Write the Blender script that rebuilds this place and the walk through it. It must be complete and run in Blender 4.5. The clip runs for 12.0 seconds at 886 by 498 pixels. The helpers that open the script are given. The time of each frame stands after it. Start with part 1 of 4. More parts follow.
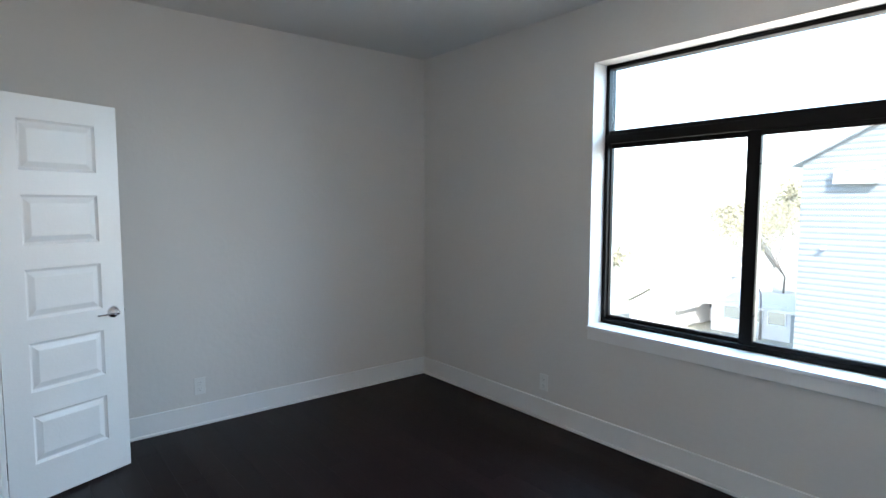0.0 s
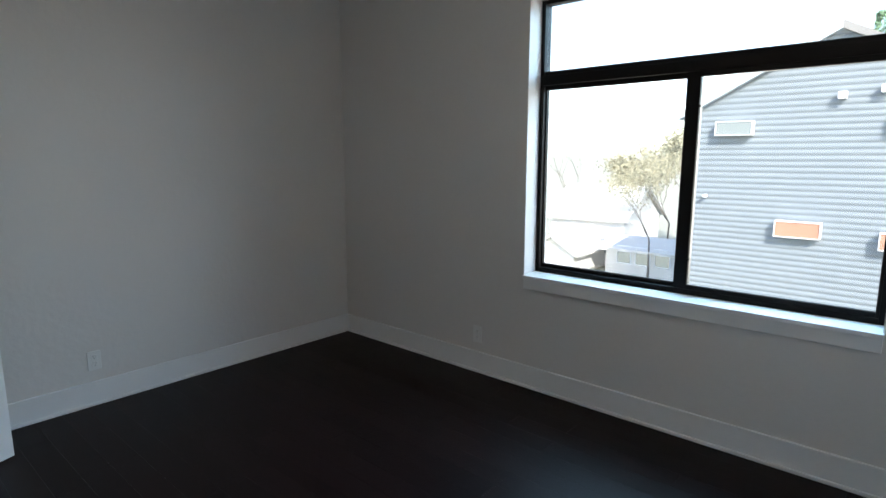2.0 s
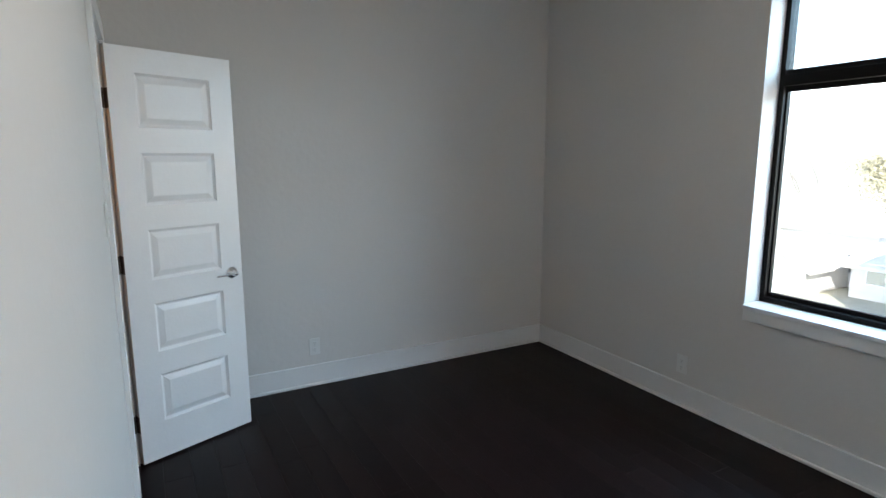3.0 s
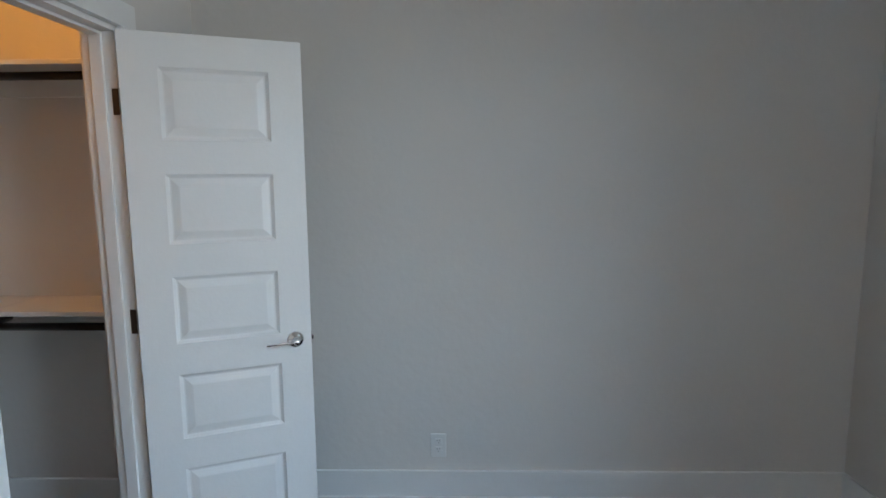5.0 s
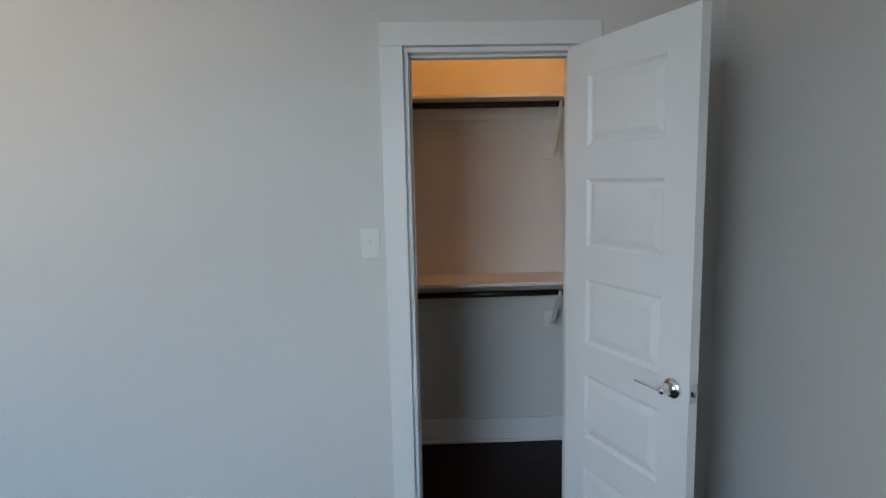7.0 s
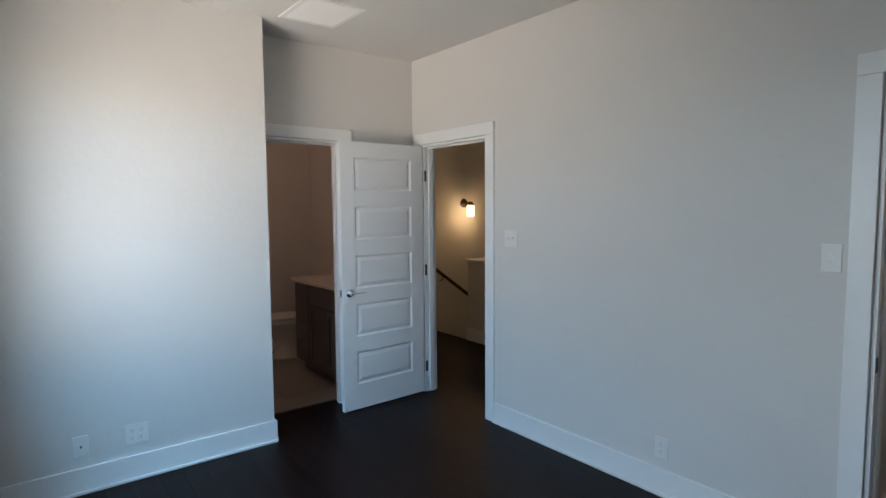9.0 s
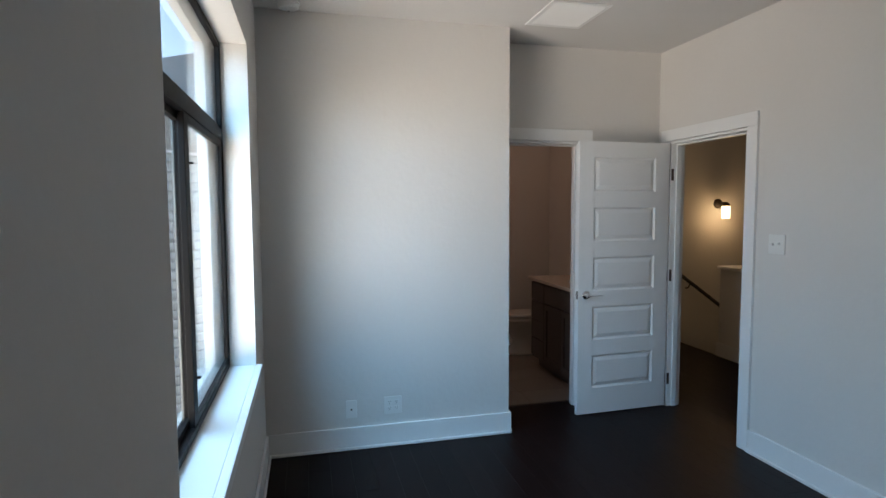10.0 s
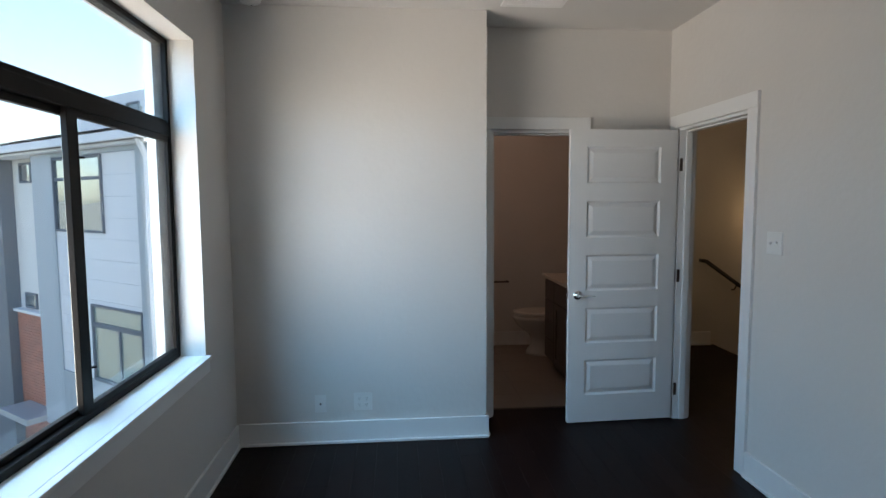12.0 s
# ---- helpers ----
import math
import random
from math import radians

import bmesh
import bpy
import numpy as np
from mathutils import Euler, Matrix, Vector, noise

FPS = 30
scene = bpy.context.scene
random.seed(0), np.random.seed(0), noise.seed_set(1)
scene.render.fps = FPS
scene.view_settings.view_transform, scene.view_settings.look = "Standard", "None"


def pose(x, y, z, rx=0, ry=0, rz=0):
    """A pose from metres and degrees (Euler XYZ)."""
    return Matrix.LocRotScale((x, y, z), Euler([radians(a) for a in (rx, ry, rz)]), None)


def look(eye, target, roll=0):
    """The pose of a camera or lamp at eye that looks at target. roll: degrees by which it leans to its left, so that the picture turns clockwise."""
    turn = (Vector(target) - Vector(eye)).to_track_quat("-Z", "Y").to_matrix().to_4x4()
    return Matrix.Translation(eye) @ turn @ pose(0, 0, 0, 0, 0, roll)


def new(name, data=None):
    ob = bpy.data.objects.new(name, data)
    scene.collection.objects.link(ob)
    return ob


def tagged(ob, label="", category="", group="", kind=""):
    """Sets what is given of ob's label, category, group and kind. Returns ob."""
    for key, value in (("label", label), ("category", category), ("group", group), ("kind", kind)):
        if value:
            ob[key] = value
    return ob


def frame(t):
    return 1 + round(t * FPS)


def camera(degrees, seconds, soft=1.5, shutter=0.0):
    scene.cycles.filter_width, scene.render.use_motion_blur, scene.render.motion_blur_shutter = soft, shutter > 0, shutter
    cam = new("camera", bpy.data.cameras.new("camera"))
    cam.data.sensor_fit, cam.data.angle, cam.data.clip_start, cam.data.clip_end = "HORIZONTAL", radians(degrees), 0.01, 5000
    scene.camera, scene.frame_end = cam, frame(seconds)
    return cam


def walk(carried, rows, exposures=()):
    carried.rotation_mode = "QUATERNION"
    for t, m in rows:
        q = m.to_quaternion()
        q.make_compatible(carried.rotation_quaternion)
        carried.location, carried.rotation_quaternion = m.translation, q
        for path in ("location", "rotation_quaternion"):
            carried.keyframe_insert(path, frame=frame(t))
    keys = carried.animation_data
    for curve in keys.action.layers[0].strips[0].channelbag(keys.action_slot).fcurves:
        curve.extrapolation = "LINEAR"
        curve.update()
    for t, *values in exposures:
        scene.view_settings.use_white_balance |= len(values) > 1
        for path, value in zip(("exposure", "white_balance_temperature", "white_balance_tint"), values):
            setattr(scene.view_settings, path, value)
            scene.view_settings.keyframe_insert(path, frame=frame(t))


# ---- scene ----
cam = camera(77.1, 12.0)
PATH = [
    (0, (3.928, -2.940, 1.515), (2.373, -1.692, 1.351), 0.1),
    (0.5, (3.813, -2.882, 1.478), (2.475, -1.408, 1.286), 0.1),
    (1, (3.766, -2.821, 1.457), (2.503, -1.292, 1.198), 0.0),
    (1.5, (3.718, -2.827, 1.463), (2.466, -1.301, 1.140), -0.0),
    (2, (3.645, -2.909, 1.472), (2.341, -1.429, 1.141), 0.0),
    (2.5, (3.622, -2.905, 1.490), (2.120, -1.626, 1.156), -0.1),
    (3, (3.578, -2.860, 1.541), (1.843, -1.922, 1.209), -0.1),
    (3.2, (3.556, -2.820, 1.540), (1.757, -2.003, 1.215), -0.1),
    (4.8, (2.659, -1.966, 1.526), (0.678, -1.827, 1.289), -0.6),
    (5, (2.503, -1.830, 1.544), (0.521, -1.875, 1.281), -0.4),
    (5.5, (2.134, -1.561, 1.581), (0.235, -2.129, 1.312), -0.5),
    (6, (1.798, -1.280, 1.581), (0.290, -2.567, 1.318), -1.0),
    (6.5, (1.526, -1.065, 1.542), (0.702, -2.870, 1.291), -1.3),
    (6.7, (1.377, -0.963, 1.560), (0.892, -2.886, 1.303), -1.3),
    (8.3, (0.576, -0.420, 1.568), (1.542, -2.164, 1.410), -0.2),
    (8.5, (0.588, -0.333, 1.549), (1.732, -1.967, 1.397), -0.3),
    (9, (0.537, -0.291, 1.550), (2.112, -1.514, 1.398), -0.4),
    (9.5, (0.521, -0.278, 1.550), (2.338, -1.101, 1.404), -0.3),
    (10, (0.518, -0.275, 1.550), (2.455, -0.749, 1.406), -0.3),
    (10.5, (0.538, -0.292, 1.549), (2.518, -0.535, 1.407), -0.2),
    (11, (0.536, -0.488, 1.555), (2.529, -0.568, 1.411), -0.3),
    (11.5, (0.533, -0.725, 1.555), (2.527, -0.778, 1.401), -0.3),
    (12, (0.526, -1.031, 1.546), (2.512, -1.195, 1.381), -0.3),
]
walk(cam, [(t, look(eye, target, roll)) for t, eye, target, roll in PATH],
     [(t, stops, kelvin, 12) for t, stops, kelvin in ((0, 2.66, 6100), (0.5, 2.08, 6150), (1.0, 1.75, 6250), (1.5, 1.83, 6300), (2.0, 2.02, 6350), (2.5, 2.25, 6400), (3.2, 2.48, 6380),
      (4.8, 2.4, 6220), (5.5, 2.3, 6200), (6.5, 2.22, 6220), (8.3, 2.14, 6250), (9.5, 1.71, 6120), (10.5, 1.61, 6220), (12, 1.48, 6200))])

# ---- sun, sky and exposure are set here ----
SUN_FROM = Vector((0.55, -0.60, 0.58)).normalized()
world = bpy.data.worlds.new("sky")
scene.world = world
world.use_nodes = True
sky = world.node_tree.nodes.new("ShaderNodeTexSky")
sky.sky_type = "NISHITA"
sky.sun_disc = False
sky.sun_elevation = math.asin(SUN_FROM.z)
sky.sun_rotation = math.atan2(SUN_FROM.x, SUN_FROM.y)
sky.air_density, sky.dust_density = 1.0, 1.2
world.node_tree.links.new(sky.outputs[0], world.node_tree.nodes["Background"].inputs[0])
world.node_tree.nodes["Background"].inputs[1].default_value = 0.15


def lamp(name, kind, energy, color, m):
    d = bpy.data.lights.new(name, kind)
    d.energy, d.color = energy, color
    ob = new(name, d)
    ob.matrix_basis = m
    return ob


sun = lamp("sun", "SUN", 2.3, (1.0, 0.95, 0.88), look(SUN_FROM * 50, (0, 0, 0)))
sun.data.angle = radians(0.5)
# sky light falls in from above, the light of the sunlit yards comes in level or from below; the open north-west is brightest
window_lights = (
    lamp("window_sky", "AREA", 3.2, (0.50, 0.77, 1.0), look((2.655, 1.30, 2.70), (2.655, -2.50, 0.50))),
    lamp("window_yard", "AREA", 0.9, (1.0, 0.90, 0.78), look((2.655, 0.47, 1.45), (2.655, -1.53, 1.30))),
    lamp("window_sky_east", "AREA", 10.3, (0.36, 0.70, 1.0), look((2.35, 1.10, 2.60), (4.07, -1.15, 0.25))),
    lamp("window_yard_east", "AREA", 10.8, (1.0, 0.87, 0.72), look((2.35, 1.10, 0.80), (4.07, -1.20, 2.30))),
    lamp("window_sky_west", "AREA", 7.6, (0.50, 0.78, 1.0), look((3.20, 1.55, 2.75), (0.0, -2.35, 0.40))),
    lamp("window_yard_west", "AREA", 2.2, (1.0, 0.90, 0.78), look((3.20, 1.55, 1.30), (0.0, -2.30, 1.20))),
)
for i, ob in enumerate(window_lights):
    ob.data.shape, ob.data.size, ob.data.size_y, ob.data.spread = "RECTANGLE", 1.8, 1.3, radians((120, 165, 84, 92, 90, 90)[i])
closet_bulb = lamp("closet_bulb", "POINT", 1.4, (1.0, 0.43, 0.09), pose(0.72, -3.42, 2.60))
closet_bulb.data.shadow_soft_size = 0.06
# unseen lamp added to brighten the hall walls and the knee wall's north face
unseen_hall_bulb = lamp("unseen_hall_bulb", "POINT", 1.6, (1.0, 0.66, 0.36), pose(4.95, -3.75, 2.58))
unseen_hall_bulb.data.shadow_soft_size = 0.08
sconce_bulb = lamp("sconce_bulb", "POINT", 0.95, (1.0, 0.60, 0.26), pose(6.035, -5.04, 1.445))
sconce_bulb.data.shadow_soft_size = 0.045
# unseen lamp added for the dim warm light on the bathroom walls
unseen_bath_bulb = lamp("unseen_bathroom_bulb", "POINT", 1.6, (1.0, 0.62, 0.42), pose(5.3, -1.75, 2.60))
unseen_bath_bulb.data.shadow_soft_size = 0.08


# ---- materials ----
def material(name, color, rough=0.6, metal=0.0, vary=0.06, grain=40.0, bump=0.02, bump_scale=200.0, stains=0.05, spec=0.5, coat=0.0, per_object=0.0, per_island=0.0, stretch=(1, 1, 1)):
    m = bpy.data.materials.new(name)
    m.use_nodes = True
    nt = m.node_tree
    b = nt.nodes["Principled BSDF"]
    tc = nt.nodes.new("ShaderNodeTexCoord")
    mp = nt.nodes.new("ShaderNodeMapping")
    mp.inputs["Scale"].default_value = stretch
    nt.links.new(tc.outputs["Object"], mp.inputs[0])
    fine = nt.nodes.new("ShaderNodeTexNoise")
    fine.inputs["Scale"].default_value, fine.inputs["Detail"].default_value = grain, 5
    big = nt.nodes.new("ShaderNodeTexNoise")
    big.inputs["Scale"].default_value, big.inputs["Detail"].default_value = 1.7, 3
    nt.links.new(mp.outputs[0], fine.inputs["Vector"])
    nt.links.new(mp.outputs[0], big.inputs["Vector"])

    def math_node(op, a, c):
        n = nt.nodes.new("ShaderNodeMath")
        n.operation = op
        for i, v in enumerate((a, c)):
            if isinstance(v, (int, float)):
                n.inputs[i].default_value = v
            else:
                nt.links.new(v, n.inputs[i])
        return n.outputs[0]

    v = math_node("ADD", math_node("MULTIPLY", math_node("SUBTRACT", fine.outputs[0], 0.5), vary * 2), 1.0)
    v = math_node("ADD", v, math_node("MULTIPLY", math_node("SUBTRACT", big.outputs[0], 0.5), stains * 2))
    if per_object:
        oi = nt.nodes.new("ShaderNodeObjectInfo")
        v = math_node("ADD", v, math_node("MULTIPLY", math_node("SUBTRACT", oi.outputs["Random"], 0.5), per_object * 2))
    if per_island:
        ge = nt.nodes.new("ShaderNodeNewGeometry")
        v = math_node("ADD", v, math_node("MULTIPLY", math_node("SUBTRACT", ge.outputs["Random Per Island"], 0.5), per_island * 2))
    hsv = nt.nodes.new("ShaderNodeHueSaturation")
    hsv.inputs["Color"].default_value = (*color, 1)
    nt.links.new(v, hsv.inputs["Value"])
    nt.links.new(hsv.outputs[0], b.inputs["Base Color"])
    b.inputs["Metallic"].default_value = metal
    b.inputs["Specular IOR Level"].default_value = spec
    b.inputs["Coat Weight"].default_value = coat
    r = math_node("ADD", math_node("MULTIPLY", math_node("SUBTRACT", fine.outputs[0], 0.5), 0.12), rough)
    nt.links.new(r, b.inputs["Roughness"])
    if bump:
        bn = nt.nodes.new("ShaderNodeTexNoise")
        bn.inputs["Scale"].default_value, bn.inputs["Detail"].default_value = bump_scale, 3
        nt.links.new(mp.outputs[0], bn.inputs["Vector"])
        bu = nt.nodes.new("ShaderNodeBump")
        bu.inputs["Strength"].default_value, bu.inputs["Distance"].default_value = 0.5, bump
        nt.links.new(bn.outputs[0], bu.inputs["Height"])
        nt.links.new(bu.outputs[0], b.inputs["Normal"])
    return m


WALL = material("wall_paint", (0.655, 0.635, 0.61), 0.75, vary=0.02, stains=0.03, bump=0.0031, bump_scale=26)
CEIL = material("ceiling_paint", (0.63, 0.62, 0.605), 0.85, vary=0.02, stains=0.03, bump=0.004, bump_scale=60)
WHITE = material("white_trim_paint", (0.765, 0.765, 0.76), 0.38, vary=0.015, stains=0.03, bump=0.0008, bump_scale=90)
PLASTIC = material("white_plastic", (0.725, 0.725, 0.71), 0.35, vary=0.01, stains=0.01, bump=0)
SLOT = material("dark_slot", (0.03, 0.03, 0.03), 0.6, bump=0)
BRONZE = material("dark_bronze_aluminium", (0.006, 0.005, 0.005), 0.55, metal=0.0, spec=0.14, vary=0.1, bump=0.0003, bump_scale=600)
CHROME = material("polished_chrome", (0.82, 0.82, 0.84), 0.10, metal=1.0, vary=0.02, bump=0)
NICKEL = material("aged_bronze_hinge", (0.085, 0.066, 0.055), 0.42, metal=0.8, vary=0.1, bump=0)
WOOD = material("espresso_wood", (0.0092, 0.0043, 0.0042), 0.40, vary=0.25, grain=30, stains=0.15, bump=0.0008, bump_scale=45, per_object=0.2, stretch=(1, 9, 9), spec=0.11)
WOOD_EDGE = material("espresso_trim", (0.014, 0.009, 0.008), 0.4, vary=0.2, bump=0.001)
ROD = material("dark_bronze_rod", (0.02, 0.014, 0.012), 0.35, metal=0.4, bump=0)
SHELF = material("painted_shelf", (0.70, 0.69, 0.67), 0.5, vary=0.02, bump=0.0006, bump_scale=90)
ALU = material("mill_aluminium", (0.30, 0.30, 0.29), 0.35, metal=0.6, vary=0.04, bump=0)
CABINET = material("dark_cabinet_paint", (0.10, 0.085, 0.078), 0.45, vary=0.06, bump=0.0006)
QUARTZ = material("pale_quartz", (0.62, 0.55, 0.47), 0.25, vary=0.1, grain=90, stains=0.06, bump=0)
PORCELAIN = material("white_porcelain", (0.74, 0.72, 0.68), 0.12, vary=0.01, bump=0)
TILE = material("grey_floor_tile", (0.24, 0.21, 0.185), 0.45, vary=0.1, grain=12, stains=0.12, bump=0.001, per_object=0.06)
GROUT = material("tile_grout", (0.16, 0.145, 0.13), 0.9)
BLUE_SIDING = material("blue_grey_metal_siding", (0.190, 0.215, 0.234), 0.5, vary=0.03, stains=0.06, bump=0)
GREY_SIDING = material("pale_grey_metal_siding", (0.40, 0.415, 0.42), 0.5, vary=0.03, stains=0.05, bump=0)
GREY_PANEL = material("blue_grey_fibre_panel", (0.42, 0.465, 0.495), 0.6, vary=0.04, stains=0.06, bump=0.002, bump_scale=40)
DARK_PANEL = material("slate_fibre_panel", (0.13, 0.15, 0.18), 0.6, vary=0.04, stains=0.05, bump=0.002)
WHITE_PANEL = material("white_fibre_panel", (0.80, 0.80, 0.81), 0.6, vary=0.03, stains=0.05, bump=0.002)
STUCCO = material("cream_stucco", (0.80, 0.78, 0.74), 0.85, vary=0.05, stains=0.06, bump=0.01, bump_scale=60)
SHINGLE = material("grey_shingles", (0.26, 0.25, 0.24), 0.9, vary=0.25, grain=18, stains=0.15, bump=0.02, bump_scale=25, per_island=0.2)
ROOF_PALE = material("pale_house_roof", (0.62, 0.60, 0.57), 0.85, vary=0.1, stains=0.08, bump=0.01)
HOUSE_PAINT = material("weathered_house_paint", (0.64, 0.62, 0.59), 0.75, vary=0.08, stains=0.12, bump=0.004)
GRASS = material("dry_lawn", (0.36, 0.34, 0.26), 0.95, vary=0.25, grain=6, stains=0.3, bump=0.03, bump_scale=30)
ASPHALT = material("driveway_concrete", (0.30, 0.29, 0.27), 0.9, vary=0.1, stains=0.15, bump=0.004)
BARK = material("grey_bark", (0.17, 0.145, 0.12), 0.95, vary=0.25, grain=8, stains=0.15, bump=0.02, bump_scale=12)
LEAF = material("spring_leaves", (0.31, 0.285, 0.19), 0.7, vary=0.2, stains=0.15, bump=0, per_island=0.45)
HEDGE = material("hedge_leaves", (0.16, 0.26, 0.15), 0.7, vary=0.2, stains=0.2, bump=0, per_island=0.35)
SCREEN = material("grey_green_slats", (0.20, 0.27, 0.22), 0.7, vary=0.1, bump=0)
BLIND = material("tan_roller_blind", (0.40, 0.20, 0.13), 0.8, vary=0.05, bump=0.001)


BRICK = material("red_brick", (0.40, 0.155, 0.095), 0.85, vary=0.12, grain=25, stains=0.1, bump=0.002, bump_scale=60, per_object=0.22, per_island=0.22)
MORTAR = material("pale_mortar", (0.50, 0.45, 0.40), 0.9, vary=0.08, bump=0.002)


def glass_material(name, tint, rough=0.0):
    m = bpy.data.materials.new(name)
    m.use_nodes = True
    nt = m.node_tree
    nt.nodes.remove(nt.nodes["Principled BSDF"])
    tr, gl, mix, lw, pw, sc5 = (nt.nodes.new(k) for k in ("ShaderNodeBsdfTransparent", "ShaderNodeBsdfGlossy", "ShaderNodeMixShader", "ShaderNodeLayerWeight", "ShaderNodeMath", "ShaderNodeMath"))
    tr.inputs[0].default_value = (*tint, 1)
    gl.inputs["Roughness"].default_value = rough
    lw.inputs[0].default_value = 0.5
    pw.operation, sc5.operation = "POWER", "MULTIPLY_ADD"
    pw.inputs[1].default_value = 5.0
    sc5.inputs[1].default_value, sc5.inputs[2].default_value = 0.9, 0.04
    nt.links.new(lw.outputs["Facing"], pw.inputs[0])
    nt.links.new(pw.outputs[0], sc5.inputs[0])
    nt.links.new(sc5.outputs[0], mix.inputs[0])
    nt.links.new(tr.outputs[0], mix.inputs[1])
    nt.links.new(gl.outputs[0], mix.inputs[2])
    nt.links.new(mix.outputs[0], nt.nodes["Material Output"].inputs[0])
    return m


GLASS = glass_material("window_glass", (0.95, 0.97, 0.96))
DARK_GLASS = material("far_window_glass", (0.17, 0.20, 0.215), 0.06, vary=0.02, stains=0.03, bump=0, spec=1.0)
def far_glass_material(name, inside, share):
    """Panes of distant windows: a dim pale interior under a wavy mirror-like reflection."""
    m = material(name, inside, 0.5, vary=0.1, grain=1.4, stains=0.25, bump=0)
    nt = m.node_tree
    gl, mix, wave, bu = (nt.nodes.new(k) for k in ("ShaderNodeBsdfGlossy", "ShaderNodeMixShader", "ShaderNodeTexNoise", "ShaderNodeBump"))
    gl.inputs["Roughness"].default_value = 0.03
    gl.inputs["Color"].default_value = (0.90, 0.95, 0.95, 1)
    wave.inputs["Scale"].default_value, wave.inputs["Detail"].default_value = 1.1, 1
    bu.inputs["Strength"].default_value, bu.inputs["Distance"].default_value = 0.25, 0.12
    mix.inputs[0].default_value = share
    nt.links.new(wave.outputs[0], bu.inputs["Height"])
    nt.links.new(bu.outputs[0], gl.inputs["Normal"])
    nt.links.new(nt.nodes["Principled BSDF"].outputs[0], mix.inputs[1])
    nt.links.new(gl.outputs[0], mix.inputs[2])
    nt.links.new(mix.outputs[0], nt.nodes["Material Output"].inputs[0])
    return m


SKY_GLASS = far_glass_material("sky_reflecting_glass", (0.13, 0.15, 0.155), 0.45)
GREEN_GLASS = far_glass_material("green_tinted_glass", (0.22, 0.29, 0.25), 0.35)
FROST = bpy.data.materials.new("lit_frosted_glass")
FROST.use_nodes = True
_f = FROST.node_tree.nodes["Principled BSDF"]
_f.inputs["Base Color"].default_value = (0.9, 0.85, 0.75, 1)
_f.inputs["Emission Color"].default_value = (1.0, 0.72, 0.36, 1)
_f.inputs["Emission Strength"].default_value = 1.4


# ---- mesh helpers ----
def box(bm, x0, y0, z0, x1, y1, z1, bevel=0.0):
    vs = bmesh.ops.create_cube(bm, size=1.0, matrix=Matrix.LocRotScale(((x0 + x1) / 2, (y0 + y1) / 2, (z0 + z1) / 2), None, (abs(x1 - x0), abs(y1 - y0), abs(z1 - z0))))["verts"]
    if bevel:
        es = list({e for v in vs for e in v.link_edges})
        bmesh.ops.bevel(bm, geom=es, offset=bevel, segments=2, affect="EDGES", profile=0.5)
    return vs


def boxes(*dims, bevel=0.0):
    bm = bmesh.new()
    for d in dims:
        box(bm, *d, bevel=bevel)
    return bm


def tube(bm, a, b, r, r2=None, segs=16):
    a, b = Vector(a), Vector(b)
    d = b - a
    m = Matrix.Translation((a + b) / 2) @ d.to_track_quat("Z", "Y").to_matrix().to_4x4()
    bmesh.ops.create_cone(bm, cap_ends=True, segments=segs, radius1=r, radius2=r if r2 is None else r2, depth=d.length, matrix=m)


def lathe(bm, profile, m=Matrix.Identity(4), segs=28):
    rings = []
    for r, z in profile:
        rings.append([bm.verts.new(m @ Vector((r * math.cos(2 * math.pi * i / segs), r * math.sin(2 * math.pi * i / segs), z))) for i in range(segs)])
    for a, b in zip(rings, rings[1:]):
        for i in range(segs):
            j = (i + 1) % segs
            bm.faces.new((a[i], a[j], b[j], b[i]))
    bm.faces.new(rings[0][::-1])
    bm.faces.new(rings[-1])


def to_mesh(name, bm, mat, smooth=False):
    bmesh.ops.recalc_face_normals(bm, faces=bm.faces)
    me = bpy.data.meshes.new(name)
    bm.to_mesh(me)
    bm.free()
    me.materials.append(mat)
    if smooth:
        for p in me.polygons:
            p.use_smooth = True
    return me


def part(name, bm, mat, parent, label="", smooth=False):
    ob = new(name, to_mesh(name, bm, mat, smooth))
    ob.parent = parent
    if label:
        ob["label"] = label
    return ob


def thing(name, label, category, m=Matrix.Identity(4), group="", kind=""):
    ob = new(name)
    ob.empty_display_size = 0.1
    ob.matrix_basis = m
    return tagged(ob, label, category, group, kind)


def structure(name, bm, mat, label, category):
    return tagged(new(name, to_mesh(name, bm, mat)), label, category, kind="structure")


# ---- plan ----
H = 2.743
XE, XR, XB = 4.068, 4.398, 4.513          # east wall, recessed bathroom wall
YS, YS2 = -2.975, -3.09        # south wall, both faces
YC = -1.605                    # end of the east wall's projection
WX0, WX1, WZ0, WZ1 = 1.762, 3.548, 0.715, 2.385   # window opening
CX0, CX1 = 0.562, 1.215        # closet opening
EX0, EX1 = 3.482, 4.258        # entry opening
BY0, BY1 = -2.305, -1.690      # bathroom opening
DH = 2.052                     # head of the openings

structure("wall_west", boxes((-0.14, YS2, 0, 0, 0.25, H)), WALL, "warm grey painted plaster wall with orange-peel texture", "wall")
structure("wall_north", boxes((0, 0, 0, WX0, 0.25, H), (WX1, 0, 0, XB, 0.25, H), (WX0, 0, 0, WX1, 0.25, WZ0), (WX0, 0, WZ1, WX1, 0.25, H)), WALL, "warm grey painted wall with a wide window opening", "wall")
structure("wall_east", boxes((XE, YC, 0, XB, 0, H)), WALL, "warm grey painted wall ending in an outside corner", "wall")
structure("wall_bathroom_door", boxes((XR, YS, 0, XB, BY0, H), (XR, BY1, 0, XB, YC, H), (XR, BY0, DH, XB, BY1, H)), WALL, "recessed grey painted wall with the bathroom doorway", "wall")
